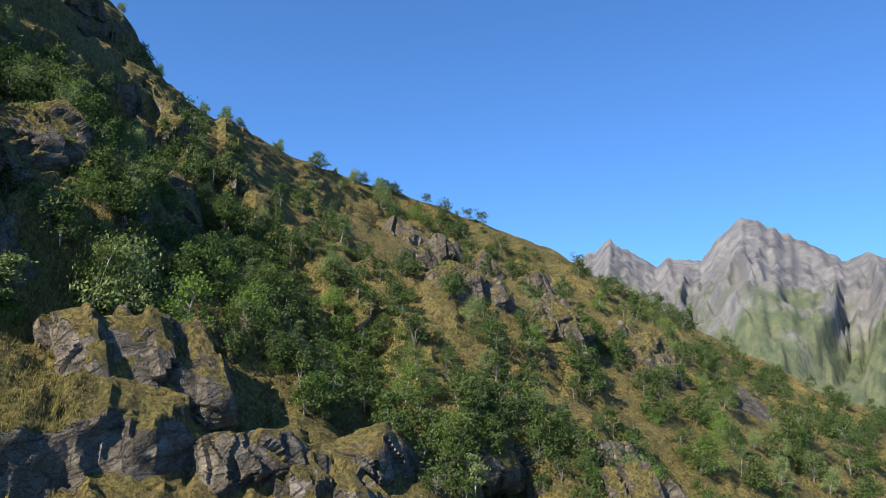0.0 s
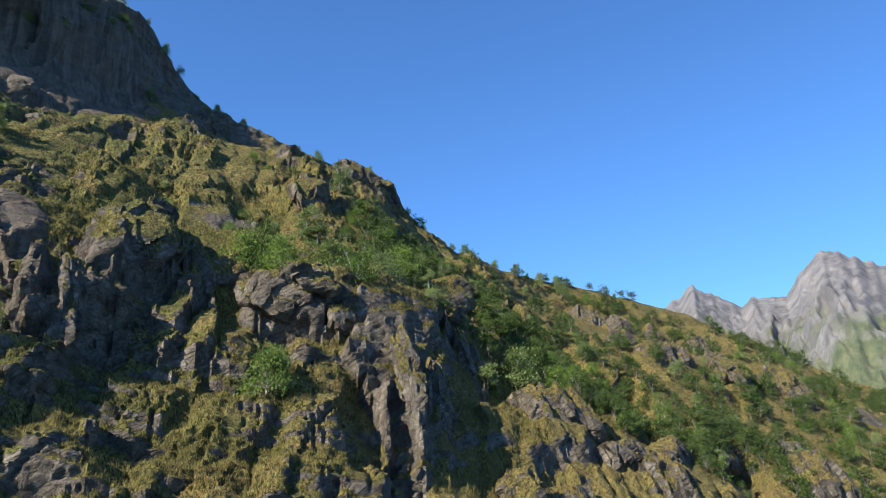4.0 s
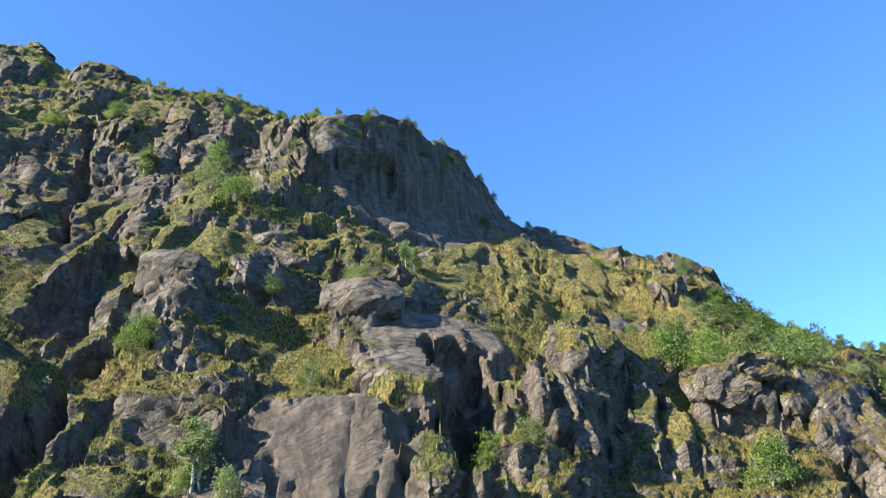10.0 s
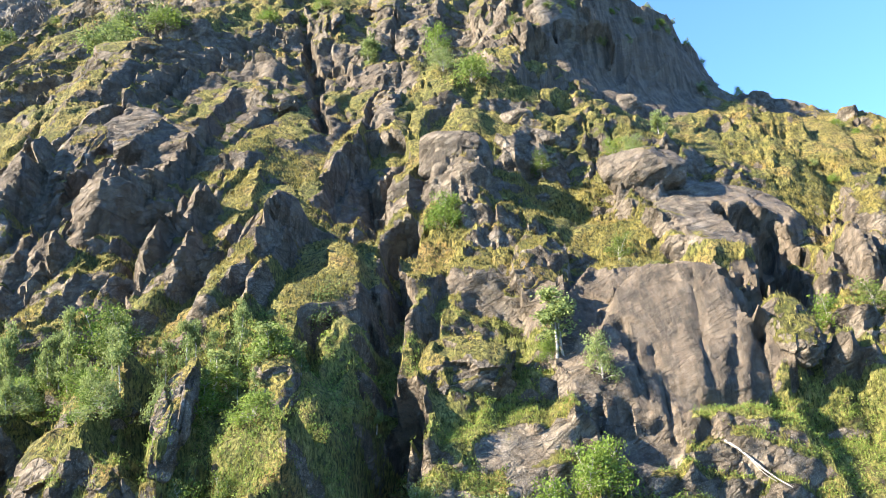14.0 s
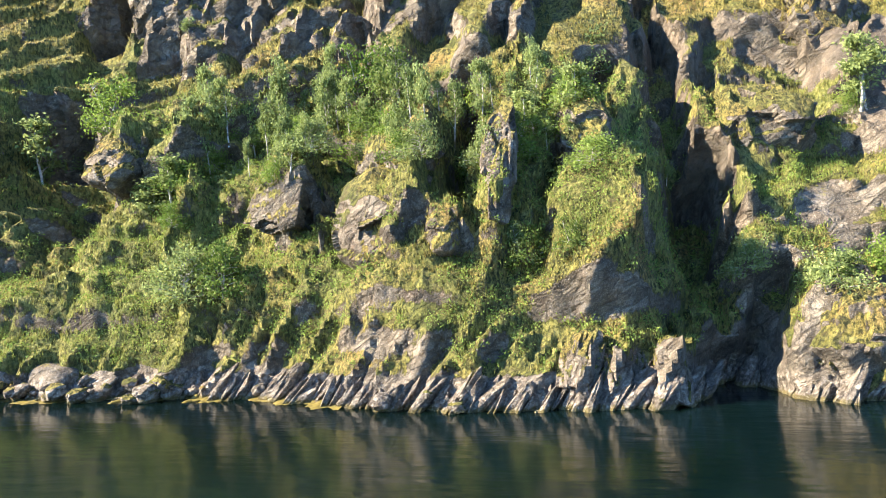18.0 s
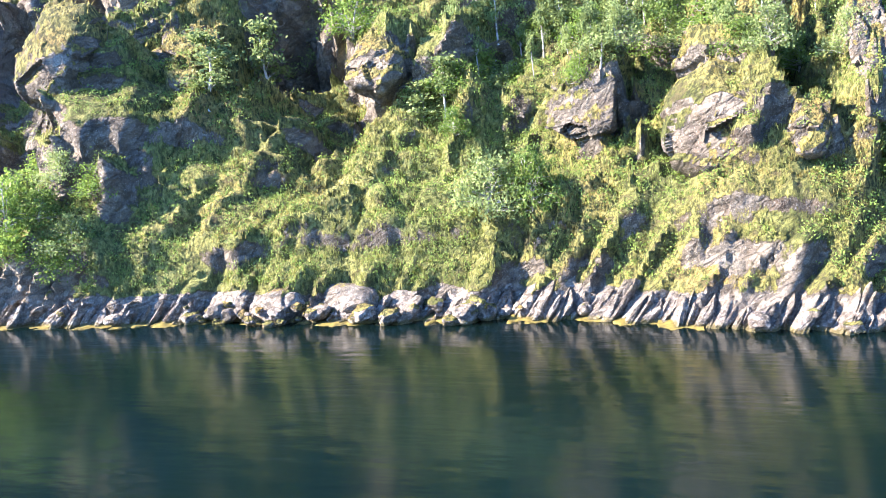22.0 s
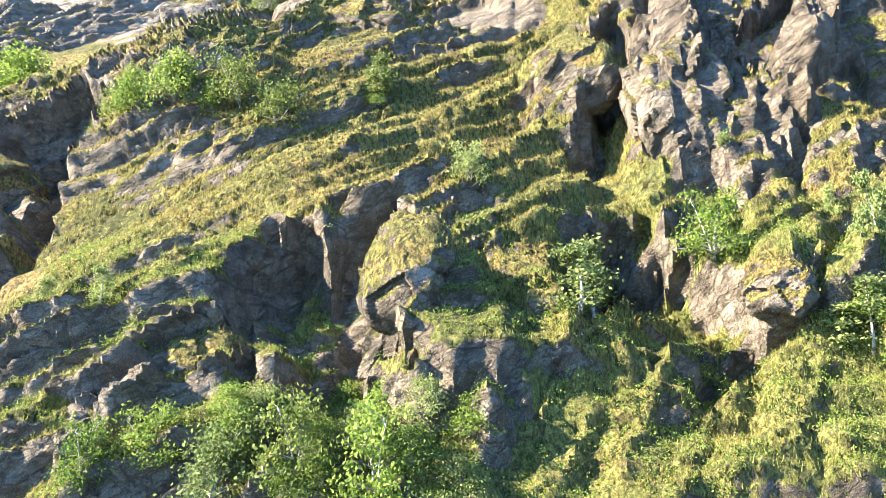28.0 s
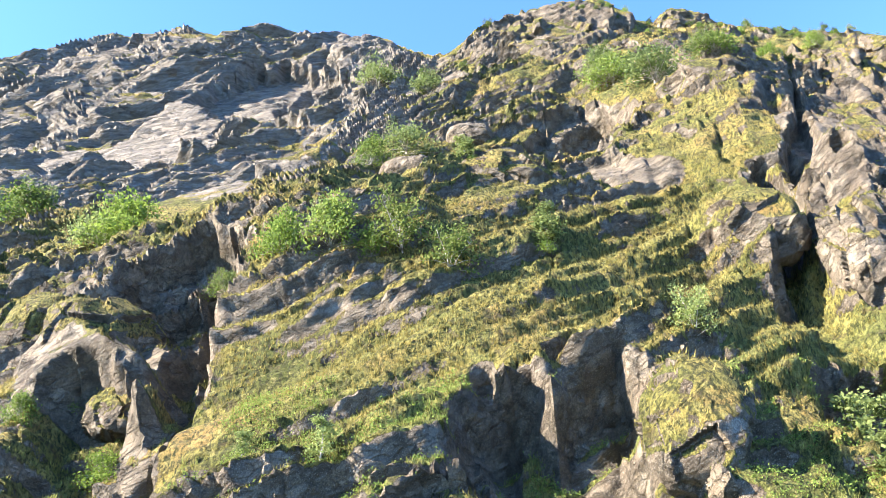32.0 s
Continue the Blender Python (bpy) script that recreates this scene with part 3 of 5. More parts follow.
FORMS += [
    (-59.4, 73.9, 6.7, 10, -46, 2, 0.4, 0.15, 0.2, 0.1),
    (-55.9, 39.2, 3.6, 13.4, -9, 3.6, 0.4, 0.05, 0.15, 0.3),
    (-52.5, 17.5, 2.2, 2.4, -5, 1.6, 0.4, 0.15, 0.15, 0.1),
    (-50.2, 16.6, 2, 2.3, -3, 1.5, 0.3, 0.1, 0.15, 0.1),
    (-49.8, 34.4, 5.7, 6.7, -24, 2.6, 0.5, 0, 0.15, 0.15),
    (-46.7, 16.7, 1.4, 3.3, -34, 2, 0.3, 0.1, 0.15, 0.1),
    (-46.7, 43.7, 1.5, 11.7, -38, -4.5, 0, 0, 0.15, 0.2),
    (-43.3, 16.8, 2.4, 2.5, -3, 1.4, 0.3, 0.1, 0.15, 0.1),
    (-42.5, 45.4, 3.3, 3.7, 41, 2.2, 0.4, 0.15, 0.2, 0.2),
    (-42.1, 16.4, 2, 1.5, 7, -2.6, 0, 0, 0.15, 0.1)]
FORMS += [
    (-42.1, 47.2, 4, 13.7, -24, 2.8, 0.3, 0, 0.15, 0.2),
    (-37.6, 78, 7.4, 6, 41, 1.8, 0.5, 0.15, 0.15, 0.1),
    (-34.4, 11.7, 1.9, 0.9, 18, -1.8, 0, 0, 0.15, 0.1),
    (-34, 12.3, 2.5, 3.3, -3, 2.8, 0.3, 0.05, 0.2, 0.25),
    (-32.5, 35.8, 2.3, 7.5, -20, 2.5, 0.6, 0, 0.1, 0.2),
    (-29.9, 32.1, 2.7, 6.5, -14, 2.4, 0.5, 0, 0.15, 0.1),
    (-25, 13.7, 2.8, 5.6, 8, 3.2, 0.4, 0, 0.15, 0),
    (-21.5, 10.9, 1.3, 1.6, -3, 2, 0.4, 0.1, 0.15, 0.1),
    (-21.3, 17.9, 0.9, 5, -3, -3.5, 0, 0, 0.1, 0),
    (-20.1, 32.3, 1.8, 6.7, -17, 2.4, 0.5, 0, 0.15, 0.1)]
FORMS += [
    (-18.3, 13.6, 1.1, 4.6, -2, 2.8, 0.4, 0, 0.15, 0),
    (-17.9, 32.4, 1.3, 7.5, -4, 2.8, 0.5, 0, 0.1, 0.1),
    (-17.6, 98.3, 2.8, 10.5, -4, 1.8, 0.3, 0.1, 0.2, 0.2),
    (-16.1, 10.7, 0.7, 1.6, -2, 1.4, 0.3, 0, 0.15, 0.1),
    (-14.5, 15.1, 0.5, 2, -18, -2.5, 0, 0, 0.1, 0),
    (-12.4, 1.8, 1.1, 1.9, -8, 1.6, 0.3, 0, 0.2, 0.7),
    (-12.4, 52.6, 4.7, 9.1, -7, -4.5, 0, 0, 0.15, 0.2),
    (-12, 31.6, 3.1, 3.4, 47, 0.3, 0, 0, 0.15, -0.35),
    (-12, 68.6, 1.9, 5.6, -6, 1.6, 0.2, 0, 0.8, 0.6),
    (-11.3, 9.5, 3.2, 3.9, -8, 3.6, 0.6, 0.05, 0.15, -0.05)]
FORMS += [
    (-10.2, 1.6, 0.5, 1.7, -2, 1.4, 0.3, 0, 0.2, 0.7),
    (-10, 100.7, 4, 12, -6, 1.8, 0.3, 0.1, 0.2, 0.2),
    (-7.3, 59.5, 11, 3, -7, 0.4, 0, 0.25, 0.15, -0.4),
    (-7.1, 1.4, 0.9, 1.9, -8, 1.8, 0.4, 0, 0.2, 0.7),
    (-3.8, 13.7, 2.2, 4.4, -12, -4.5, 0, 0, 0.1, 0),
    (-2.9, 3.2, 1.6, 1.8, -3, -2.6, 0, 0, 0.1, 0.3),
    (-2.2, 37, 3.6, 4.2, 28, 0.3, 0, 0, 0.15, -0.5),
    (0.5, 46.3, 4.1, 5.3, 0, 3.2, 0.3, 0.1, 0.2, 0.2),
    (0.6, 5.3, 1.4, 3.3, -10, -3.2, 0, 0, 0.1, 0.2),
    (1.6, 18.3, 3.4, 3.8, -4, 1.8, 0.4, 0, 0.1, 0.1)]
FORMS += [
    (3.2, 71.5, 13.9, 2.1, 2, 0.4, 0, 0.25, 0.15, -0.5),
    (4.5, 96.1, 3.3, 7, -28, 1.8, 0.3, 0.1, 0.2, 0.2),
    (5.6, 1.9, 4.8, 3.5, -7, 3.4, 0.3, 0.1, 0.7, 0.5),
    (6.3, 11.8, 2.8, 2, -46, 1.2, 0.2, 0, 0.8, 0.5),
    (8.5, 54, 3.4, 3.4, 8, 2, 0.3, 0.15, 0.2, 0.2),
    (9.7, 25.9, 2.4, 3.2, -4, 2.4, 0.3, 0.1, 0.15, 0.2),
    (10, 32.2, 2.7, 3.4, -4, 2.4, 0.3, 0.1, 0.15, 0.2),
    (13.3, 17.1, 3.4, 4.4, -4, 1.8, 0.3, 0, 0.1, 0.2),
    (15.5, 46.4, 6.4, 2.5, 44, 0.3, 0, 0, 0.15, -0.5),
    (17.3, 17.7, 1.7, 4.2, 6, 1.3, 0.2, 0, 0.15, 0.4)]
FORMS += [
    (18.5, 93, 5.2, 8.1, 16, 2, -0.3, 0.1, 0.6, 0.4),
    (21.5, 16.8, 1.9, 4.4, 1, 1.3, 0.4, 0, 0.15, 0.4),
    (21.8, 20.9, 6.9, 7.4, 4, 3.2, 0.25, 0.15, 0.85, 0.7),
    (22.1, 89.2, 5.6, 3.8, 6, -2.5, 0, 0, 0.25, 0.4),
    (25.6, 32.1, 7.3, 1.2, -2, 0.5, 0, 0.25, 0.15, -0.7),
    (30.7, 18.6, 1.7, 3.5, -4, 2.4, 0.3, 0, 0.15, 0.2),
    (31.3, 38.7, 7.1, 7, -41, 1.2, 0.2, 0, 0.9, 0.7),
    (31.6, 20.9, 2.1, 1.7, 22, 2.2, 0.3, 0.15, 0.1, 0),
    (34.2, 14.7, 5.9, 2, -4, 0.4, 0, 0.1, 0.25, -0.7),
    (35.6, 18.9, 1.4, 3.6, -3, 2.4, 0.3, 0, 0.15, 0.2)]
FORMS += [
    (35.7, 29.8, 3, 5.3, -1, -4.5, 0, 0, 0.1, 0),
    (36.5, 35.4, 3.4, 6, 31, -3.5, 0, 0, 0.1, 0.1),
    (36.9, 19.1, 2.2, 2.8, 20, 2.2, 0.4, 0.1, 0.1, 0.1),
    (40.3, 16.8, 3, 3.4, -3, 1.8, 0.2, 0, 0.1, 0.1),
    (44.4, 30.4, 1.2, 5.1, 11, 2, 0.4, 0, 0.1, 0.1),
    (47.3, 30.5, 4.1, 9.6, -7, 2.8, 0.3, 0, 0.1, 0.15),
    (48.8, 26.7, 4.4, 2.8, 28, 2, 0.4, 0.15, 0.1, 0.1),
    (51, 13.3, 2.6, 3.1, 2, 2, 0.4, 0.1, 0.15, 0.2),
    (52.1, 37.1, 4.6, 5, 3, 2.4, 0.4, 0.1, 0.15, 0.2),
    (52.6, 49.5, 11, 5.5, 9, 0.3, 0, 0, 0.15, -0.35)]
FORMS += [
    (52.8, 36.9, 5, 7.1, -12, 2.4, 0.3, 0.1, 0.1, 0.1),
    (55.8, 58.1, 10, 10.4, -20, 0.3, 0, 0, 0.15, -0.35),
    (58.2, 29.7, 1.7, 6, -13, 2, 0.4, 0, 0.1, 0.1),
    (61.6, 17.1, 3.3, 3.7, 36, 0.3, 0, 0, 0.15, -0.5),
    (61.7, 27.9, 1.6, 5.3, -1, 2, 0.4, 0, 0.1, 0.1),
    (71.3, 32.1, 5.8, 2.7, -9, 2.8, 0.3, 0.25, 0.2, 0.3),
    (71.3, 53.5, 5.9, 8.3, -1, 0.3, 0, 0, 0.15, -0.45),
    (72, 29.8, 5, 3.5, 3, -1.4, 0, 0, 0.1, 0.2),
    (72.5, 32.7, 5.8, 3.2, -2, 2.4, 0.3, 0.2, 0.15, 0.2),
    (73.2, 31.3, 4.7, 2.7, -2, -2, 0, 0, 0.1, 0.1)]
FORMS += [
    (73.8, 20.4, 6.4, 1.8, -1, 0.3, 0, 0, 0.2, -0.6),
    (74.9, 20.1, 5.7, 2.7, 3, 0.3, 0, 0, 0.15, -0.6),
    (75.5, 95.5, 24.8, 8.5, -42, -2.5, 0, 0, 0.1, 0),
    (80.2, 15.6, 2.5, 5.9, 1, -1.6, 0, 0, 0.1, 0),
    (85.1, 16.4, 2.9, 5.1, -4, 2.4, 0.4, 0, 0.15, 0.2),
    (85.2, 23.1, 8.1, 4.2, -51, 2.8, 0.2, 0.1, 0.15, 0.3),
    (88, 31.8, 7.9, 5.3, -2, 2.2, 0.3, 0.1, 0.15, 0.2),
    (88.7, 34.6, 10.4, 4.2, 6, 2, 0.3, 0.15, 0.15, 0.2),
    (94.2, 73.3, 6, 31.6, -35, 2.6, 0.5, 0.15, 0.15, 0.1),
    (103.8, 30.7, 4.3, 6.4, -24, 0.3, 0, 0, 0.15, -0.4)]
FORMS += [
    (105.8, 35.7, 7, 5.1, 2, 2.2, 0.4, 0.15, 0.15, 0.2),
    (108, 16.4, 9.6, 4.1, 3, 2.6, 0.3, 0.15, 0.1, 0.1),
    (136.8, 20.8, 9.7, 4.1, -29, 0.3, 0, 0, 0.15, -0.4),
    (150.2, 34, 10.1, 8, -2, 2, 0.4, 0.15, 0.1, 0.1),
    (166.8, 30.3, 7.8, 7.1, 4, 2.4, 0.3, 0.1, 0.15, 0.2)]


def cleft_depth(X, Z):
    d = np.zeros(X.shape)
    ragged = 0.30 * vnoise(X * 0.35, Z * 0.35, 91) + 0.44 * facets(X / 2.1, Z / 3.0, 95, 1.0)[0]
    for x0, z0, x1, z1, w, deep in CLEFTS + CLEFTS_MORE:
        ax, az = x1 - x0, z1 - z0
        t = np.clip(((X - x0) * ax + (Z - z0) * az) / (ax * ax + az * az), 0, 1)
        wob = min(w, 4) * ragged
        far = np.hypot(X - x0 - t * ax, (Z - z0 - t * az) * 0.8) + wob
        d = np.maximum(d, deep * 0.85 * step(w * 0.55, w * 0.16, far))
    return d


def slab_share(X, Z):
    share = np.zeros(X.shape)
    for x, z, w, h in SLABS:
        r = (np.abs((X - x + 0.25 * (Z - z)) / (w * 0.58)) ** 2.4 + np.abs((Z - z) / (h * 0.57)) ** 2.4) ** (1 / 2.4) + 0.22 * fbm(X / 4.5, Z / 4.5, 97, 4)
        share = np.maximum(share, step(1.04, 0.78, r))
    return share


def sculpt(X, Z, d):
    """Sets the forms into the relief d; also says where they leave the rock bare. Whole columns of the slope at a time."""
    bare, even = np.zeros(X.shape), np.zeros(X.shape)
    BROKEN = facets((X - 0.2 * Z) / 1.9, Z / 3.0, 610, 1.0, 0.1)[0]
    for x, z, w, h, turn, out, right, top, calm, bald in FORMS:
        reach = 1.5 * math.hypot(w, h)
        j0, j1 = np.searchsorted(X[0], (x - reach, x + reach))
        if j1 <= j0:
            continue
        Xs, Zs = X[:, j0:j1], Z[:, j0:j1]
        c, s = math.cos(radians(turn)), math.sin(radians(turn))
        u, v = (c * (Xs - x) + s * (Zs - z)) / w, (-s * (Xs - x) + c * (Zs - z)) / h
        grit = min(w, h)
        r = (np.abs(u) ** 3.2 + np.abs(v) ** 3.2) ** (1 / 3.2)
        near = r < 1.7
        r = r + np.where(near, 0.20 * fbm(Xs / 3.1, Zs / 3.4, 600, 3) + min(0.55, 0.9 / grit) * BROKEN[:, j0:j1], 0)
        foot = step(0.15, -0.6, v if abs(turn) < 45 else u * (1 if turn > 0 else -1)) if out > 0 else 0.0
        inside = step(1.08, 0.90, r) * (1 - foot) + step(1.30, 0.45, r) * foot
        side, rise = np.clip((Xs - x) / max(w * abs(c) + h * abs(s), 1), -1, 1), np.clip((Zs - z) / max(h * abs(c) + w * abs(s), 1), -1, 1)
        d[:, j0:j1] = d[:, j0:j1] * (1 - calm * inside) + inside * out * (1 + right * side + top * rise)
        if calm > 0.55:
            even[:, j0:j1] = np.maximum(even[:, j0:j1], calm * inside)
        bare[:, j0:j1] = np.where(np.abs(bald) * inside > np.abs(bare[:, j0:j1]), bald * inside, bare[:, j0:j1])
    return d, bare, even


def relief(X, Z):
    """How far the rock stands out from the plain slope."""
    wx, wz = X + 2.5 * fbm(X * 0.11, Z * 0.11, 5, 3), Z + 2.5 * fbm(X * 0.11, Z * 0.11, 15, 3)
    d = 2.6 * fbm(X / 30, Z / 26, 1, 3)
    layered = step(0, -28, X + 12 + 0.4 * (Z - 45)) * (1 - 0.85 * step(21, 13, Z) * step(-88, -74, X))
    high = step(-100, -125, X) * step(58, 75, Z)
    turfy = step(1.15, 0.7, np.hypot((X + 97) / 25, (Z - 33 - 0.3 * (X + 97)) / 13))
    turfy = np.maximum(turfy, step(1.2, 0.6, np.hypot((X + 68) / 13, (Z - 42) / 13)))
    along, across = 0.87 * wx + 0.5 * wz, -0.5 * wx + 0.87 * wz
    a, ea = facets(wx / 10, wz / 14, 20, 1.3, 0.10)
    b, eb = facets((wx - 0.25 * wz) / 3.3, wz / 7.5, 30, 1.5, 0.2)
    bl, ebl = facets(along / 11, across / 2.6, 35, 1.5)
    b, eb = b * (1 - layered) + bl * layered, eb * (1 - layered) + ebl * layered
    sheet, _ = facets(along / 22, across / 6.5, 37, 1.6)
    lean = X - 0.3 * Z
    c, ec = facets(lean / 1.6, wz / 4.0, 40, 1.3, 0.35)
    f, ef = facets(wx / 1.2, wz / 1.4, 50, 1.2, 0.5)
    rough = step(-0.5, 0.12, fbm(X / 17, Z / 15, 60, 3))
    rough = rough * (1 - 0.25 * step(-96, -128, X) * step(55, 75, Z))
    rough = rough * (1 - 0.35 * turfy)
    d += (2.6 - 1.7 * turfy - 1.0 * layered) * a + (1.05 - 0.3 * turfy - 0.2 * layered) * b * (0.3 + rough) + 3.6 * high * sheet + 0.9 * layered * sheet
    d += (0.45 - 0.25 * layered) * c * rough + 0.22 * f * (0.3 + rough)
    d -= 0.7 * step(0.09, 0.0, eb) * rough + 0.35 * step(0.12, 0.0, ec) * rough
    face = step(-70, -60, X) * step(4, -6, X) * step(24, 30, Z) * step(86, 72, Z)
    e, cut = facets((wx - 0.12 * wz) / 4.2, wz / 17, 640, 1.3, 0.12)
    d = d * (1 - 0.45 * face) + face * (2.4 * e - 0.6 * step(0.08, 0.0, cut))
    # ledges that follow the dip of the rock
    dip = (0.5 + 0.25 * high) * layered - 0.10 * step(10, 60, X)
    q = (Z - dip * (X + 60) + 2.6 * fbm(X / 22, Z / 22, 70, 3)) / 8.5
    saw = q - np.floor(q)
    d += (1 - 0.7 * face) * (1.1 + 1.0 * rough) * (saw * step(1.0, 0.66, saw)) * (1.2 + 0.1 * layered + 0.8 * high)
    q = (Z - dip * (X + 60) + 1.2 * fbm(X / 9, Z / 9, 75, 3)) / 2.7
    saw = q - np.floor(q)
    d += (1 - 0.6 * face) * (0.62 + 0.5 * layered) * (0.5 + rough) * (saw * step(1.0, 0.66, saw)) * (0.55 + 0.9 * step(-0.3, 0.4, fbm(X / 12, Z / 8, 76, 2)))
    q = (Z - dip * (X + 60) + 0.8 * fbm(X / 5, Z / 5, 77, 3)) / 1.05
    saw = q - np.floor(q)
    d += (1 - 0.4 * face) * (0.30 + 0.16 * layered) * (0.3 + rough) * (saw * step(1.0, 0.65, saw))
    # columnar bands at the foot of the spur
    spur_foot = step(84, 94, X) * step(182, 165, X) * step(20, 14, Z + 3 * vnoise(X / 12, Z / 12, 84)) * step(0, 3, Z)
    e, _ = facets((X - 0.15 * Z) / 1.9, Z / 5.5, 85, 1.2, 0.35)
    d += 1.7 * spur_foot * e
    # ribbed rock at the tide line
    g, eg = facets((X - 0.6 * Z) / 0.95, Z / 3.8, 80, 1.6, 0.3)
    shore = step(4.2, 1.6, Z + 1.4 * vnoise(X / 6, Z * 0, 81) - 1.8 * step(-46, -38, X) * step(8, 0, X))
    d = d * (1 - 0.65 * step(7, 0, Z)) + shore * (1.25 * g + 0.2)
    cap = step(4, 16, X) * step(58, 20, X)
    d += cap * (3.0 * step(74, 96, Z) * step(111, 99, Z) - 2.5 * step(66, 76, Z) * step(92, 80, Z))
    share = slab_share(X, Z)
    cracked, seam = facets((wx - 0.35 * wz) / 4.5, wz / 10, 99, 1.0, 0.12)
    chips, _ = facets(wx / 1.4, wz / 2.2, 96, 1.2, 0.3)
    smooth = 2.2 * fbm(X / 30, Z / 26, 1, 3) + 1.3 + 0.9 * fbm(X / 9, Z / 12, 98, 2) + 0.9 * cracked + 0.16 * chips - 0.35 * step(0.06, 0.0, seam)
    smooth += cap * (3.0 * step(74, 96, Z) * step(111, 99, Z) - 2.5 * step(66, 76, Z) * step(92, 80, Z))
    d = d * (1 - share) + share * smooth
    d *= 1 - 0.4 * step(76, 92, X)
    d, bare, even = sculpt(X, Z, d)
    # joints and broken blocks on every face
    flat = 1 - 0.75 * np.maximum(share, even) - 0.5 * step(9, 4, Z) - 0.3 * turfy
    e, cut = facets((wx - 0.22 * wz) / 2.4, wz / 3.8, 620, 1.7, 0.12)
    d += flat * (0.30 * e - 0.22 * step(0.06, 0.0, cut))
    e, cut = facets((wx + 0.3 * wz) / 0.95, wz / 1.5, 630, 1.6, 0.2)
    d += flat * (0.14 * e - 0.07 * step(0.1, 0.0, cut))
    return d - cleft_depth(X, Z), bare


xs = np.concatenate([np.arange(-320, -185, 1.1), np.arange(-185, 125, 0.38), np.arange(125, 421, 0.9)])
rows = np.concatenate([np.linspace(0, 0.2, 130), np.linspace(0.2, 0.5, 160)[1:], np.linspace(0.5, 1.0, 170)[1:]])
GX, GV = np.meshgrid(xs, rows)
crest = skyline(xs)[None, :] + 1.5 * fbm(xs / 9, xs * 0, 200, 3)[None, :]
GZ = -4 + GV * (crest + 4)
GY = base_depth(GX.ravel(), np.clip(GZ, -8, 174.9).ravel()).reshape(GX.shape) + np.maximum(0, GZ - 174.9)
D, BARE = relief(GX, GZ)
D *= 0.25 + 0.75 * step(1.0, 0.95, GV)
back = np.linspace(0, 1, 14)[1:, None]
GX = np.vstack([GX, np.repeat(xs[None], 13, 0)])
GY = np.vstack([GY, GY[-1:] + back * 140])
GZ = np.vstack([GZ, GZ[-1:] - back * 22 * (1 + 0.4 * vnoise(xs / 14, xs * 0, 9))])
D = np.vstack([D, D[-1:] * (1 - back)])
BARE = np.vstack([BARE, np.zeros((13, len(xs)))])
GROUND = np.stack([GX, GY + N_OUT[1] * D, GZ + N_OUT[2] * D], -1)
du, dv = np.gradient(GROUND, axis=1), np.gradient(GROUND, axis=0)
NORMAL = np.cross(du, dv)
NORMAL /= np.linalg.norm(NORMAL, axis=-1, keepdims=True) + 1e-9


def soft(a, k):
    for _ in range(k):
        a = (np.roll(a, 1, 0) + np.roll(a, -1, 0) + np.roll(a, 1, 1) + np.roll(a, -1, 1) + 2 * a) / 6
    return a


nz = 0.5 * soft(NORMAL[..., 2], 2) + 0.5 * soft(NORMAL[..., 2], 12)
bias = 0.16 * fbm(GX / 11, GZ / 9, 300, 4)
bias += 0.27 * step(9, 24, GX + 90) * step(12, -6, GX) * step(1.2, 2.2, GROUND[..., 2]) * step(27, 17, GZ)     # lush foot of the slope
bias -= 0.20 * step(-96, -128, GX) * step(62, 80, GZ)                                              # bare high slabs
bias -= 0.07 * step(-60, -20, GX) * step(70, 40, GX) * step(22, 32, GZ)
bias += 0.09 * step(80, 100, GX) - 0.17 * step(84, 94, GX) * step(182, 165, GX) * step(19, 13, GZ)
bias -= 0.6 * slab_share(GX, GZ)
bias -= 0.3 * step(46, 54, GX) * step(80, 70, GX) * step(72, 84, GZ)
bias += 0.05 * step(-122, -112, GX) * step(-48, -60, GX) * step(17, 22, GZ) * step(75, 55, GZ)
bias -= 0.20 * step(5.0, 2.6, GROUND[..., 2] + 1.2 * vnoise(GX / 4, GZ / 4, 312)) * step(-46, -38, GX) * step(8, 0, GX)
bias -= 0.9 * step(2.1, 1.2, GROUND[..., 2] + 0.8 * vnoise(GX / 5, GZ / 5, 310))
def oval(x, z, w, h):
    return step(1.25, 0.75, np.hypot((GX - x) / w, (GZ - z) / h) + 0.3 * fbm(GX / 8, GZ / 8, 320, 3))


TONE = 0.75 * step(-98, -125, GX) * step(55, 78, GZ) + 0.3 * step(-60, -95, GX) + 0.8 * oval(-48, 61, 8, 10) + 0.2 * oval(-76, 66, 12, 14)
# sunlit left facet of the cap, painted paler
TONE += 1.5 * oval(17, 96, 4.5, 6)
# brown rock, and shade on the cap face and in recesses painted dark
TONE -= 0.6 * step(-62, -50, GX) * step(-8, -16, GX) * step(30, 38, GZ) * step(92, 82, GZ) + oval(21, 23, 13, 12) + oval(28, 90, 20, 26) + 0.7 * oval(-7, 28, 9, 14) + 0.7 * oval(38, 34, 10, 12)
LUSH = step(-108, -90, GX) * step(60, 20, GX) * step(36, 20, GZ) * step(-0.35, 0.25, fbm(GX / 10, GZ / 7, 330, 3)) + 0.2 * step(-110, -90, GX) * step(-30, -55, GX) * step(60, 40, GZ)
LUSH = np.clip(LUSH, 0, 1)
bias += 0.12 * step(1.2, 0.6, np.hypot((GX + 68) / 13, (GZ - 42) / 13))
bias -= 0.13 * step(-58, -46, GX) * step(-6, -14, GX) * step(34, 42, GZ) * step(96, 86, GZ)
bias -= 0.8 * BARE
COVER = np.clip((nz + bias - 0.31) * 2.8 + 0.5, 0, 1)
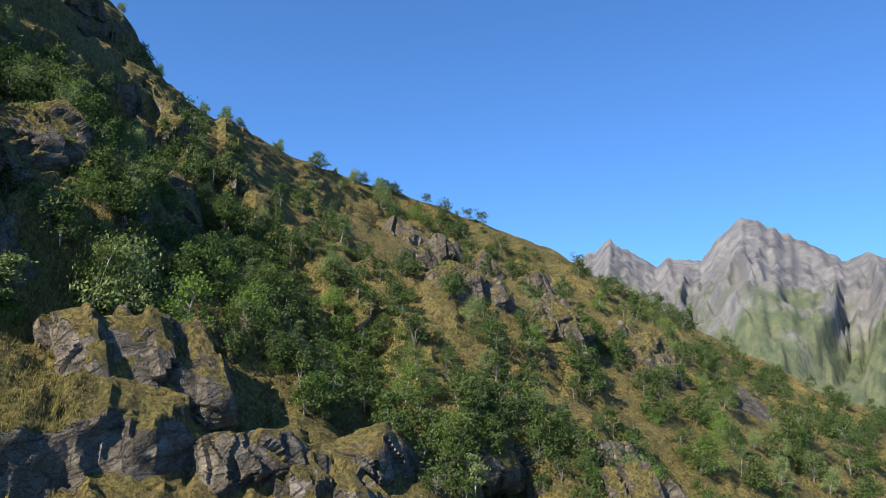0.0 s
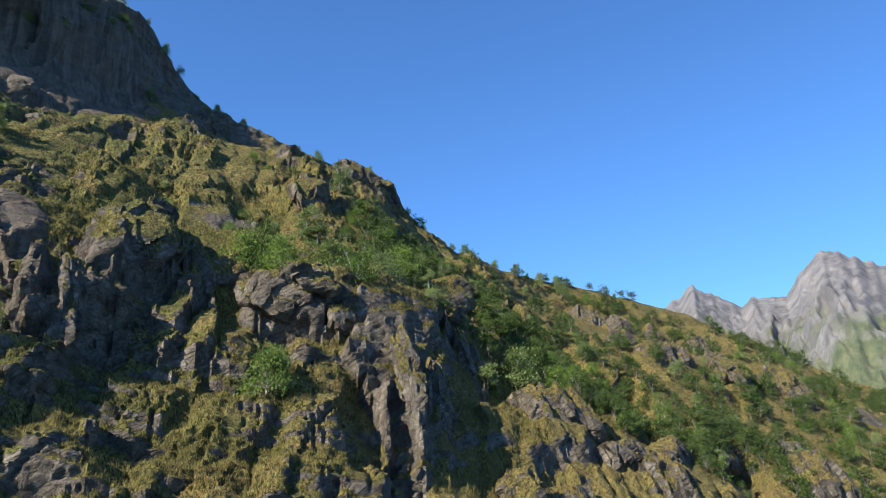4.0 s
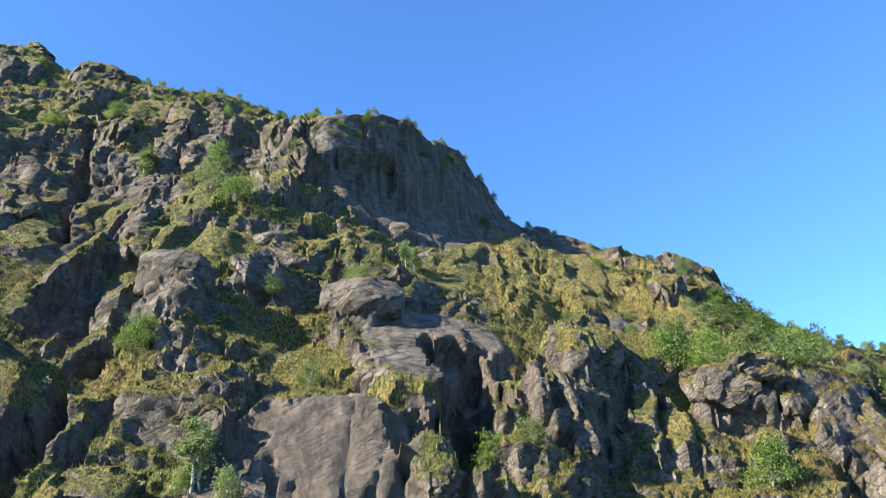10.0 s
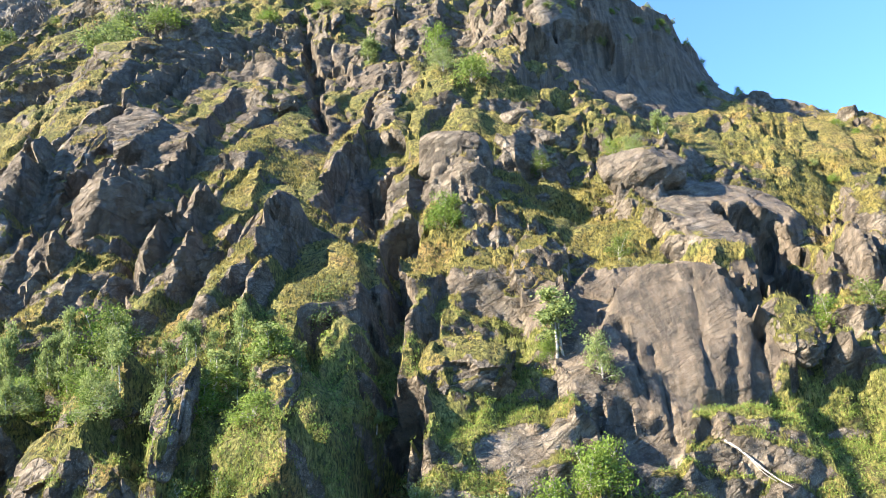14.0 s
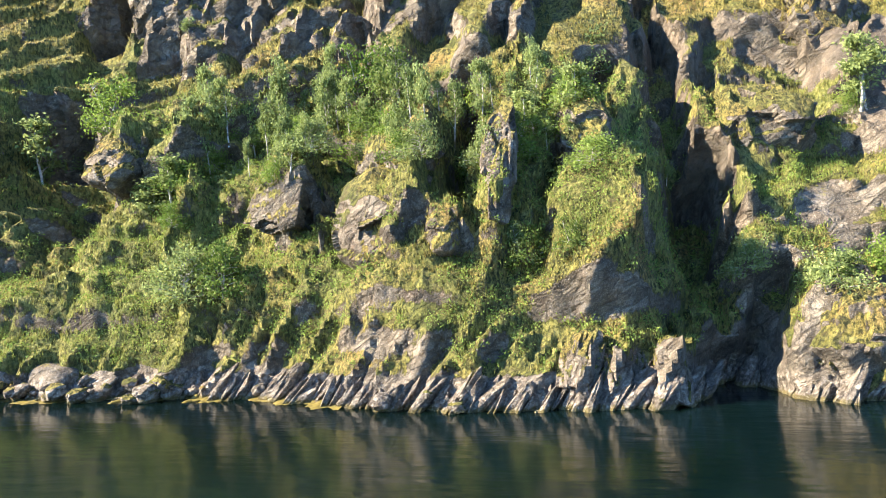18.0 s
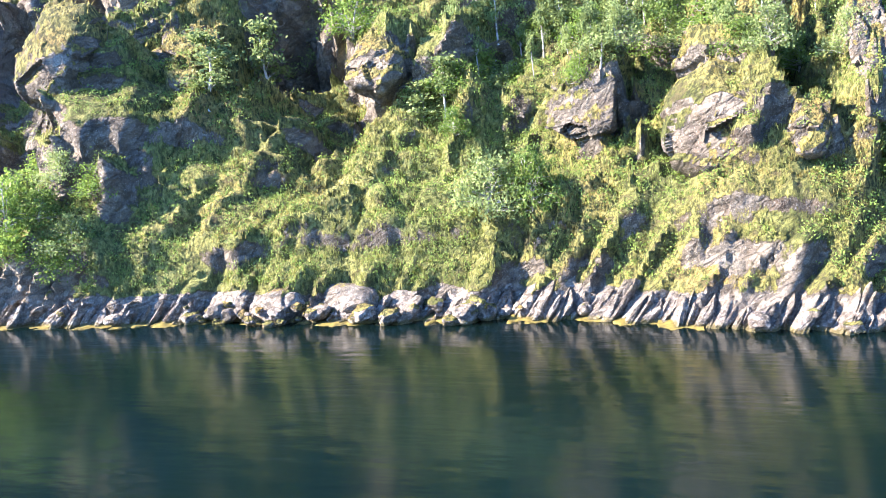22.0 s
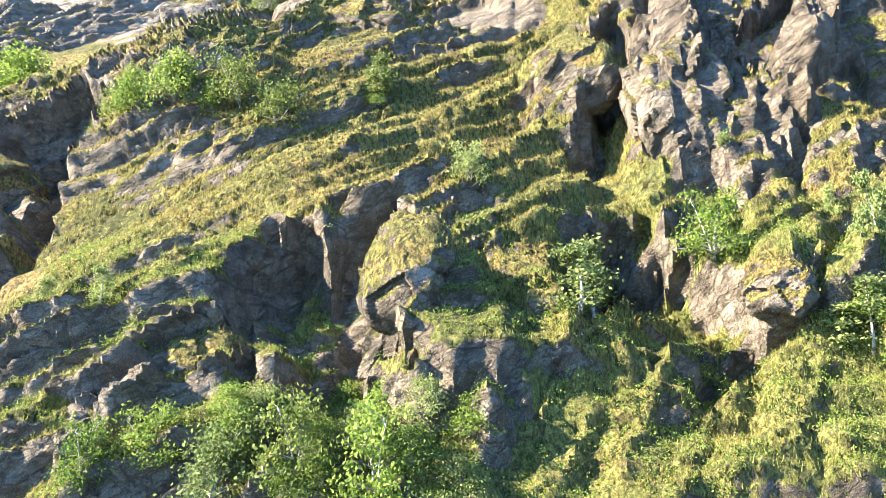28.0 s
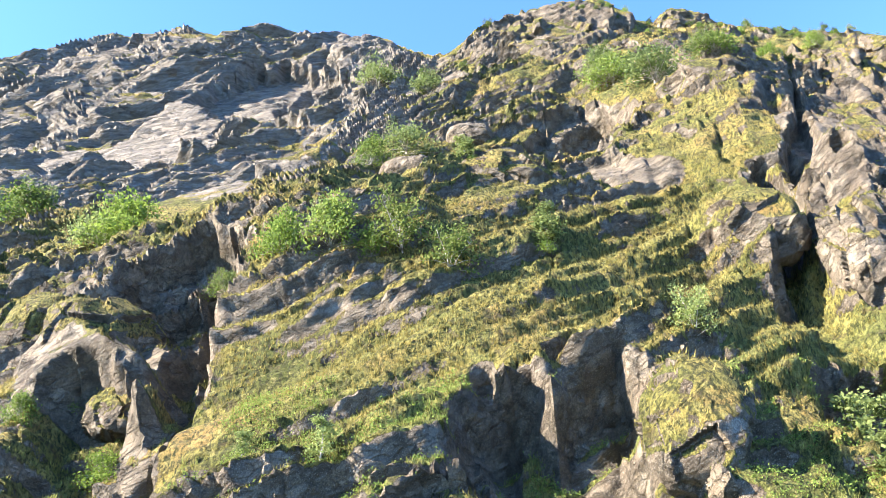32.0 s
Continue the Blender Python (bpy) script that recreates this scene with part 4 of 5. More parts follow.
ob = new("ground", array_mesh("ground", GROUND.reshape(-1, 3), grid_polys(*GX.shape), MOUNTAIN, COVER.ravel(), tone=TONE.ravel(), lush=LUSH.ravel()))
ob.data.set_sharp_from_angle(angle=radians(42))
tagged(ob, "steep grey gneiss mountainside with sunlit yellow-green turf ledges", "mountainside", kind="structure")


def on_slope(x, z):
    """The place and the outward direction on the slope at x and about height z."""
    j = int(np.clip(np.searchsorted(xs, x), 2, len(xs) - 3))
    col = GROUND[: len(rows), j, 2]
    i = int(np.clip(np.argmin(np.abs(col - z)), 2, len(rows) - 3))
    nrm = NORMAL[i - 2:i + 3, j - 2:j + 3].reshape(-1, 3).mean(0)
    return Vector(GROUND[i, j]), Vector(nrm).normalized(), COVER[i, j]


me = array_mesh("water", np.stack([*np.meshgrid(np.linspace(-3000, 3000, 13), np.linspace(-3000, 3000, 13)), np.zeros((13, 13))], -1).reshape(-1, 3), grid_polys(13, 13), WATER)
tagged(new("water", me), "calm dark teal fjord water mirroring the slope", "water", kind="structure")

# ---- the far mountains ----
RIDGE = ((20, 230), (28.2, 247), (30.1, 268), (31.6, 290), (33.0, 270), (34.7, 252), (35.4, 264), (37.7, 263), (38.8, 292), (40.2, 317), (41.1, 315), (44.3, 284), (46.6, 258), (47.7, 266), (50, 250), (56, 235), (64, 260), (78, 200))
az = np.linspace(20, 78, 420)
rr = np.concatenate([np.linspace(620, 1200, 150), np.linspace(1205, 1500, 12)])
A, R = np.meshgrid(az, rr)
top = np.interp(az, [a for a, _ in RIDGE], [b for _, b in RIDGE])[None, :] + 5 * fbm(az * 2.2, az * 0, 400, 4)[None, :]
rise = np.clip((R - 620) / 580, 0, 1)
H = top * rise ** 0.85 * (R <= 1200) + (R > 1200) * (top - (R - 1200) * 0.5)
gorge = fbm(A * 0.55 + 3 * fbm(A * 0.2, R / 300, 410, 2), R / 420, 401, 5)
H = H + 42 * gorge * np.sin(np.pi * np.clip(rise, 0, 1)) + 10 * facets(A * 1.6, R / 30, 402)[0] * np.sin(np.pi * np.clip(rise, 0, 0.93))
A = A + 1.8
P = np.stack([82 + R * np.sin(np.radians(A)), 4 + R * np.cos(np.radians(A)), H * 1.05 - 6], -1)
tagged(new("far_mountain", array_mesh("far_mountain", P.reshape(-1, 3), grid_polys(*A.shape), FAR)), "distant bare grey mountain ridge with green lower slopes", "mountain", kind="structure")


# ---- rocks ----
def rock_mesh(name, w, h, deep, style, seed):
    """A rock standing on the slope: a rounded block, broken into faces along its joints."""
    rng = np.random.default_rng(seed)
    n = int(np.clip(12 + 3.2 * max(w, h), 14, 40))
    lin = np.linspace(-1, 1, n)
    U, V = np.meshgrid(lin, lin)
    one = np.ones_like(U)
    sides = [np.stack(s, -1) for s in ((U, -one, V), (-U, one, V), (one, U, V), (-one, -U, V), (U, V, one), (U, -V, -one))]
    pts = np.concatenate([s.reshape(-1, 3) for s in sides])
    polys = np.concatenate([grid_polys(n, n) + k * n * n for k in range(6)])
    power = {"boulder": 2.6, "lump": 2.4, "block": 4.5, "column": 4.0, "slab": 6.0, "cliff": 4.5, "shard": 9.0}[style]
    pts /= (np.abs(pts) ** power).sum(1, keepdims=True) ** (1 / power)
    half = np.array((w / 2, deep / 2, h / 2))
    p = pts * half
    size = min(w, h, deep * 1.5)
    # joint planes cut the block into flat faces
    count = {"boulder": 16, "lump": 14, "block": 20, "column": 22, "slab": 10, "cliff": 22, "shard": 12}[style]
    lay = {"boulder": (1, 1, 1), "lump": (1, 1, 1), "block": (1, 1, 0.8), "column": (1, 1, 0.28), "slab": (0.7, 1.2, 0.7), "cliff": (1, 1, 0.35), "shard": (1, 1, 0.5)}[style]
    cut = {"boulder": 0.80, "lump": 0.84, "block": 0.72, "column": 0.70, "slab": 0.86, "cliff": 0.74, "shard": 0.74}[style]
    pn = rng.normal(size=(count, 3)) * lay
    pn /= np.linalg.norm(pn, axis=1, keepdims=True)
    reach = np.linalg.norm(pn * half, axis=1) * rng.uniform(cut, 1.08, count)
    over = p @ pn.T / reach
    p = p / np.maximum(1, over.max(1))[:, None]
    # smaller blocks along the joints
    stretch = np.array({"boulder": (1, 1, 1), "lump": (1, 1, 1), "block": (1, 1, 0.9), "column": (2.4, 1.6, 0.6), "slab": (0.7, 1, 0.5), "cliff": (1.8, 1, 0.6), "shard": (2.4, 1.6, 0.3)}[style])
    cells = {"boulder": 10, "lump": 24, "block": 30, "column": 30, "slab": 12, "cliff": 50, "shard": 14}[style]
    cells = int(cells * (1 + max(w, h) / 7)) if max(w, h) > 4 else cells
    seeds = rng.uniform(-1.05, 1.05, (cells, 3)) * half
    dist = np.linalg.norm((p[:, None] - seeds[None]) * stretch, axis=2)
    order = np.argsort(dist, axis=1)
    k1 = order[:, 0]
    gap = np.take_along_axis(dist, order[:, 1:2], 1)[:, 0] - np.take_along_axis(dist, order[:, :1], 1)[:, 0]
    amp = {"boulder": 0.025, "lump": 0.06, "block": 0.075, "column": 0.085, "slab": 0.025, "cliff": 0.07, "shard": 0.07}[style]
    up = pts / np.linalg.norm(pts, axis=1, keepdims=True)
    face = rng.uniform(-1, 1, cells)[k1] + (rng.uniform(-1.2, 1.2, (cells, 3))[k1] * (p - seeds[k1])).sum(1) / size
    p = p + up * (amp * size * face)[:, None]
    s = 2.2 / size
    p += up * ((0.012 if style == "shard" else 0.03) * size * fbm(p[:, 0] * s * 2 + p[:, 1] * s + seed, p[:, 2] * s * 2 - p[:, 1] * s, seed, 3))[:, None]
    # turf on the upper faces
    key = np.round(pts, 5)
    _, first, inv = np.unique(key, axis=0, return_index=True, return_inverse=True)
    p, polys = p[first], inv.ravel()[polys]
    nrm = np.zeros_like(p)
    q = p[polys]
    fn = np.cross(q[:, 1] - q[:, 0], q[:, 3] - q[:, 0])
    for k in range(4):
        np.add.at(nrm, polys[:, k], fn)
    nrm /= np.linalg.norm(nrm, axis=1, keepdims=True) + 1e-9
    lush = {"boulder": -0.3, "lump": 0.5, "block": 0.34, "column": 0.26, "slab": -0.15, "cliff": 0.15, "shard": -0.5}[style]
    nz = nrm[:, 2] * 0.8 - 0.25 * nrm[:, 1]
    cover = np.clip((nz + lush + 0.25 * fbm(p[:, 0] * 0.5 + seed, p[:, 2] * 0.5, seed + 5, 3) - 0.55) * 2.4 + 0.5, 0, 1)
    me = array_mesh(name, p, polys, MOUNTAIN, cover, tone=np.full(len(p), -0.35 if style == "shard" else 0.0))
    me.set_sharp_from_angle(angle=radians(30))
    return me


def turf_cap(rock, seed):
    """Grass tufts on the upper faces of a rock."""
    rng = np.random.default_rng(seed)
    me = rock.data
    p = np.empty(len(me.vertices) * 3, np.float32)
    me.vertices.foreach_get("co", p)
    c = np.empty(len(me.vertices), np.float32)
    me.attributes["cover"].data.foreach_get("value", c)
    good = np.where(c > 0.6)[0]
    if len(good) < 8:
        return
    foot = p.reshape(-1, 3)[rng.choice(good, 260)] + rng.normal(size=(260, 3)) * 0.12
    a, h = rng.uniform(0, 6.28, 260), rng.uniform(0.18, 0.5, 260)
    side = np.stack([np.cos(a), np.sin(a), 0 * a], 1) * (0.15 * h)[:, None]
    tip = foot + np.stack([np.cos(a * 3) * h * 0.5, np.sin(a * 3) * h * 0.5 - 0.1, h], 1)
    v = np.stack([foot - side, foot + side, tip], 1).reshape(-1, 3)
    o = new("turf", array_mesh("turf", v, np.arange(len(v)).reshape(-1, 3), BLADE, smooth=False))
    o.parent = rock
    tagged(o, "tufts of dry grass", kind="stuff")


ROCK_SETS = []
ROCK_SETS.append(("cliff", ((-54.9, 38.9, 10.7, 13.7), (-49.3, 51.7, 6.4, 17.7))))
ROCK_SETS.append(("block", ((-80.1, 130.5, 36.1, 16.7), (-72.6, 150.8, 20.7, 10.3), (-70.2, 20.6, 5.3, 5.3), (-57.9, 82.1, 16, 10.4), (-51.4, 18.5, 4.6, 4.6), (-48.5, 144.4, 19.5, 8.1), (-35.7, 14.2, 5.1, 6), (-31, 71.2, 8.7, 8.7), (-18.9, 109.3, 11.7, 7.8), (-12.7, 70.3, 4.2, 5.2), (4.2, 100.3, 9.6, 10.8), (4.9, 3.6, 7.4, 8.3), (8.9, 29.9, 7.3, 6.6), (13.5, 32.9, 7.7, 4.5), (64.2, 38.5, 6.2, 4.7), (69.7, 33.9, 8.7, 7.1), (74.6, 36.3, 8.4, 3.8), (77, 61, 8, 9.2), (77.9, 35.1, 7.5, 7.5))))
ROCK_SETS.append(("block", ((79, 30.7, 4.3, 4.3), (90, 76.3, 12, 8), (94.8, 74.3, 11.2, 8.7), (95.8, 37, 11.4, 6.1), (98.5, 41, 13.6, 7.3), (100, 7.8, 6, 8), (109.2, 51.5, 6.6, 6.6), (113.6, 40, 10.5, 8.1), (170.1, 31.5, 11.3, 7.5))))
ROCK_SETS.append(("column", ((-77.1, 15.9, 5.1, 6), (-58.8, 17.9, 2.3, 4.6), (-46.6, 42.7, 5.7, 13.9), (-30.5, 31.7, 3.9, 6.6), (-28.8, 100.7, 7.4, 13.5), (-21.2, 36.9, 2.7, 8.6), (-18.1, 16.8, 2.6, 9.1), (-16.8, 33.8, 2.5, 7.5), (-12.7, 2.6, 2.7, 4.2), (-10.6, 1.8, 1.7, 3.1), (-8.6, 1.9, 1.7, 3.1), (-6.7, 2, 2.3, 4.3), (9.6, 4.1, 3.2, 6), (37, 21.5, 3.1, 6.7), (41.3, 21.4, 4.4, 8.2), (47.9, 29.3, 4.1, 11), (54.1, 28, 4.9, 8.5), (59, 38.6, 5.1, 13.7), (86.5, 24.3, 4.3, 10.7))))
ROCK_SETS.append(("column", ((91.1, 19.8, 4.3, 13), (100, 26.8, 7.7, 14.4), (108.6, 7, 9.1, 4.9), (113, 19.3, 15.5, 8.6), (127.4, 10.2, 9.2, 9.2), (157.2, 34.8, 15.9, 8.6), (160.4, 51.7, 14.3, 8.6), (162, 7.3, 17.9, 12.9), (188.5, 28.6, 14.7, 9.4))))
ROCK_SETS.append(("lump", ((-138.8, 38.4, 7.4, 8.1), (-129.7, 36.1, 12.4, 8.7), (-123.9, 27.3, 7, 4.9), (-92.7, 14.9, 7, 4.8), (-90, 59.1, 12.3, 6.9), (-76.6, 20.4, 6.3, 8.3), (-64.2, 44.2, 8.7, 8.1), (-26.9, 12.4, 6.7, 6.7), (-25.9, 16.8, 6.7, 5.3), (-21.7, 11.7, 2.2, 3.2), (-12.2, 18.6, 4.2, 5.1), (1.8, 20.1, 9.4, 6.3), (31.9, 22.2, 4.1, 6.5), (52.8, 40.2, 10.1, 11))))
ROCK_SETS.append(("boulder", ((-52, 1.3, 5.0, 2.2), (-56.5, 1.2, 3.8, 1.9), (-48.3, 1.1, 3.4, 1.6), (-60.5, 1.1, 3.4, 1.8), (-105.1, 69.9, 8.6, 5.1), (-96.6, 81.3, 7.6, 4.8), (-0.6, 51, 9.9, 6.8), (7.7, 58.1, 6, 3.9), (8, 65, 5.4, 3.6), (10.5, 60.2, 7.8, 3.9), (23.5, 47.6, 10.5, 6.6), (27.7, 75.7, 5.3, 4.3), (32, 66.8, 4, 3.5), (88.7, 39.8, 5.1, 3))))
ROCK_WORDS = {"slab": ("rock_slab", "smooth grey-brown bare rock slab streaked with rust", "rock slab"), "cliff": ("cliff_face", "tall fractured grey cliff face with dark joints", "cliff"),
              "block": ("rock_outcrop", "angular grey rock outcrop with turf on its ledges", "rock outcrop"), "column": ("rock_rib", "upright ribbed grey rock rib split by cracks", "rock rib"),
              "lump": ("rock_knoll", "rounded lichen-covered rock knoll capped with turf", "rock knoll"), "boulder": ("boulder", "large pale grey boulder resting on the turf slope", "boulder")}
number = 0
for style, places in ROCK_SETS:
    word, label, kind_of = ROCK_WORDS[style]
    for x, z, w, h in places:
        number += 1
        at, out, _ = on_slope(x, z)
        deep = {"slab": 0.24, "cliff": 0.40, "boulder": 0.95, "lump": 0.75, "block": 0.62, "column": 0.55}[style] * min(w, h) + 0.8
        ob = new(word, rock_mesh(word, w * 1.05, h * 1.12, deep, style, 1000 + number))
        lean = {"slab": -40, "cliff": -20, "boulder": -8, "lump": -26, "block": -22, "column": -26}[style]
        turn = math.degrees(math.atan2(out.x, -out.y)) * 0.6
        held = any(math.hypot((x - a) / max(w, p), (z - b) / max(h, q)) < 0.8 for a, b, p, q, *_ in FORMS)
        sink = {"slab": 0.2, "cliff": 0.18, "boulder": 0.24, "lump": 0.1, "block": 0.12, "column": 0.2}[style] * deep + (0.22 * deep if held and style != "boulder" else 0)
        ob.matrix_world = pose(at.x, at.y + sink, max(at.z, h * 0.3), lean, random.uniform(-8, 8), turn)
        tagged(ob, label, kind_of, "rocks of the slope")
        if style in ("lump", "block", "cliff") and z < 62 and x < 110:
            turf_cap(ob, 1700 + number)

# columnar outcrops on the far spur
spur = [rock_mesh("rock_outcrop", 12, 8, 7, ("column", "cliff")[k % 2], 140 + k) for k in range(4)]
for k, (x, z, w, h) in enumerate(((158, 54, 9, 6), (166, 49, 10, 7), (174, 46, 10, 8), (180, 41, 9, 8), (171, 31, 9, 10), (178, 36, 7, 7), (190, 32, 12, 9), (192, 26, 9, 8), (208, 25, 12, 7), (151, 40, 8, 6), (146, 14, 11, 6), (164, 13, 12, 6), (132, 14, 12, 5), (122, 13, 12, 5))):
    at, out, _ = on_slope(x, z)
    ob = new("rock_outcrop", spur[k % 4])
    ob.matrix_world = pose(at.x, at.y + 1.6, at.z, -30, random.uniform(-8, 8), 25 + random.uniform(-15, 15)) @ Matrix.Diagonal((w / 12, 0.8, h / 8, 1))
    tagged(ob, "pale columnar rock outcrop among birches on the spur", "rock outcrop", "outcrops on the spur")

# stones along the water
stones = [rock_mesh("shore_stone", 1.0, 0.55, 0.75, ("block", "boulder")[k % 2], 50 + k) for k in range(7)]
for k in range(110):
    x = random.uniform(-63, -40) if k < 95 else random.uniform(-95, -5)
    at, out, _ = on_slope(x, random.uniform(0.2, 1.3))
    ob = new("shore_stone", stones[k % 7])
    s = random.choice((0.5, 0.6, 0.8, 1.0, 1.3, 1.7))
    ob.matrix_world = pose(at.x, at.y - random.uniform(0.0, 1.4), at.z * 0.75 + 0.05, random.uniform(-20, 20), random.uniform(-20, 20), random.uniform(0, 360)) @ Matrix.Diagonal((s, s, s, 1))
    tagged(ob, "bleached grey stone lying at the waterline", "stone", "stones along the shore")

ribs = [rock_mesh("shore_rib", 1.0, 4.4, 2.0, "shard", 80 + k) for k in range(8)]
for k in range(290):
    x = -104 + 116 * (k + random.random()) / 290
    if -62 < x < -44 and k % 4:
        continue
    at, out, _ = on_slope(x, random.uniform(0.2, 0.9))
    ob = new("shore_rib", ribs[k % 8])
    s = random.uniform(0.5, 0.85) * (1.35 if x > -42 else 1.0)
    ob.matrix_world = pose(at.x, at.y + 0.15, at.z * 0.6 - 0.1, -26 + random.uniform(-8, 8), 30 + random.uniform(-9, 9), random.uniform(-14, 14)) @ Matrix.Diagonal((s * random.uniform(0.35, 1.0), s, s * random.uniform(0.6, 1.35), 1))
    tagged(ob, "slanting dark ribbed rock rising from the water", "rock rib", "ribs along the shore")

# weed at the tide line
wx = np.linspace(-96, -28, 700)
edge = np.array([on_slope(x, 0.0)[0].y for x in wx])
strip = []
for k, (off, up) in enumerate(((0.9, 0.25), (0.2, 0.10), (-0.6, 0.03), (-1.3, -0.05))):
    strip.append(np.stack([wx, edge + off + 0.7 * fbm(wx / 2.2, wx * 0 + k, 500 + k, 3), np.full_like(wx, up) + 0.06 * vnoise(wx * 2, wx * 0, 510 + k)], -1))
tagged(new("seaweed", array_mesh("seaweed", np.stack(strip).reshape(-1, 3), grid_polys(4, 700), WEED)), "yellow-brown seaweed fringe along the waterline", "seaweed", kind="stuff")


# ---- trees ----
def tube(path, radii, sides=6):
    """Rings along a bent line."""
    path = np.asarray(path)
    ring = []
    for k, (c, r) in enumerate(zip(path, radii)):
        d = path[min(k + 1, len(path) - 1)] - path[max(k - 1, 0)]
        d = d / (np.linalg.norm(d) + 1e-9)
        a = np.cross(d, (0.3, 1, 0.1))
        a /= np.linalg.norm(a)
        b = np.cross(d, a)
        t = np.arange(sides) * 2 * np.pi / sides
        ring.append(c + r * (np.cos(t)[:, None] * a + np.sin(t)[:, None] * b))
    v = np.concatenate(ring)
    q = []
    for k in range(len(path) - 1):
        for j in range(sides):
            q.append((k * sides + j, k * sides + (j + 1) % sides, (k + 1) * sides + (j + 1) % sides, (k + 1) * sides + j))
    return v, np.array(q)


def leaf_cards(centres, sizes, rng):
    """Leaf sprays: folded diamonds turned every way."""
    n = len(centres)
    a = rng.normal(size=(n, 3))
    a /= np.linalg.norm(a, axis=1, keepdims=True)
    b = np.cross(a, rng.normal(size=(n, 3)))
    b /= np.linalg.norm(b, axis=1, keepdims=True)
    s = sizes[:, None]
    v = np.stack([centres - a * s, centres + b * s * 0.55, centres + a * s, centres - b * s * 0.55 + np.cross(a, b) * s * 0.2], 1)
    return v.reshape(-1, 3), np.arange(4 * n).reshape(n, 4)


def tree_parts(seed, width, stems, leaves, leaf, low):
    """A tree one unit high: leaning stems with limbs, and sprays of leaves round the twigs."""
    rng = np.random.default_rng(seed)
    tv, tq, tips, base = [], [], [], 0

    def add(path, radii, sides):
        nonlocal base
        v, q = tube(path, radii, sides)
        tv.append(v)
        tq.append(q + base)
        base += len(v)

    for s in range(stems):
        lean = rng.normal(0, 0.10 + 0.10 * (stems > 1), 2)
        t = np.linspace(0, 1, 7)
        hgt = rng.uniform(0.78, 0.98)
        path = np.stack([lean[0] * t * t + 0.015 * np.sin(7 * t + s), lean[1] * t * t + 0.015 * np.cos(6 * t + s), hgt * t - 0.03], 1)
        add(path, 0.020 * (1.05 - t) / (0.7 + 0.3 * stems) + 0.002, 6)
        for k in range(13):
            f = rng.uniform(low, 0.97)
            root = np.array([np.interp(f, t, path[:, c]) for c in range(3)])
            ang = rng.uniform(0, 2 * np.pi)
            reach = width * 0.5 * (1.15 - 0.75 * abs(f - low - 0.2)) * rng.uniform(0.55, 1.05) * (1.15 - f * 0.65)
            tip = root + np.array((math.cos(ang) * reach, math.sin(ang) * reach, rng.uniform(0.02, 0.16)))
            mid = (root + tip) / 2 + (0, 0, 0.03)
            add(np.array((root, mid, tip)), (0.006, 0.004, 0.0015), 4)
            tips += [tip, mid * 0.3 + tip * 0.7, mid * 0.7 + tip * 0.3]
        tips.append(path[-1])
    tips = np.array(tips)
    pick = tips[rng.integers(0, len(tips), leaves)]
    c = pick + rng.normal(size=(leaves, 3)) * np.array((0.055, 0.055, 0.04)) * (0.6 + width)
    lv, lq = leaf_cards(c, leaf * rng.uniform(0.6, 1.3, leaves), rng)
    return np.concatenate(tv), np.concatenate(tq), lv, lq


def make_tree(seed, width, stems, leaves, leaf, low, word, label, mat):
    tv, tq, lv, lq = tree_parts(seed, width, stems, leaves, leaf, low)
    root = new(word)
    tagged(root, label, "tree" if word != "bush" else "bush", "trees and bushes on the slope")
    for name, v, q, m in (("trunk", tv, tq, BARK), ("crown", lv, lq, m_of(mat))):
        o = new(name, array_mesh(name, v, q, m, smooth=(name == "trunk")))
        o.parent = root
    return root


def m_of(mat):
    return {"green": LEAF, "grey": LEAF_GREY, "herb": HERB, "dark": LEAF_DARK}[mat]


SLIM = [make_tree(600 + k, 0.42, 1, 1200, 0.024, 0.22, "birch_tree", "slender white-stemmed birch with airy grey-green leaves", "grey") for k in range(3)]
WIDE = [make_tree(620 + k, 0.85, 3, 2200, 0.026, 0.15, "birch_tree", "spreading mountain birch with several pale stems", ("green", "grey", "dark")[k]) for k in range(3)]
BUSH = [make_tree(640 + k, 1.35, 5, 2600, 0.036, 0.02, "bush", "low rounded leafy bush growing in the turf", ("green", "herb", "grey")[k]) for k in range(3)]


def plant(kinds, k, x, z, w, h, ratio):
    at, out, _ = on_slope(x, z)
    src = kinds[k % len(kinds)]
    s = w / ratio
    m = pose(at.x, at.y + 0.25, at.z - 0.1, random.uniform(-5, 5), random.uniform(-5, 5), random.uniform(0, 360)) @ Matrix.Diagonal((s, s, h, 1))
    return copy_thing(src, m)


TREE_SETS = []
TREE_SETS.append(((-169, 69, 11.5, 7.3), (-143, 54, 8.2, 6.6), (-139, 54, 10.8, 7.2), (-131, 26, 3.4, 2.8), (-128, 27, 2.8, 3.4), (-122, 20, 4.4, 2.9), (-122, 43, 5, 3.1), (-121, 120, 10.9, 8.2), (-111, 43, 5.3, 4.7), (-111, 73, 6.3, 5.4), (-108, 112, 7.5, 6.3), (-106, 19, 1.8, 3), (-106, 43, 7.1, 5.8), (-106, 77, 8.4, 5.6), (-102, 42, 3.4, 3.9), (-100, 19, 1.9, 3.4), (-99, 42, 5.6, 6.2), (-96, 6, 3.8, 4.7), (-95, 65, 3.1, 4.7), (-94, 38, 5.3, 5.9), (-92, 7, 4.4, 4.4), (-87, 4, 5.5, 5.9)))
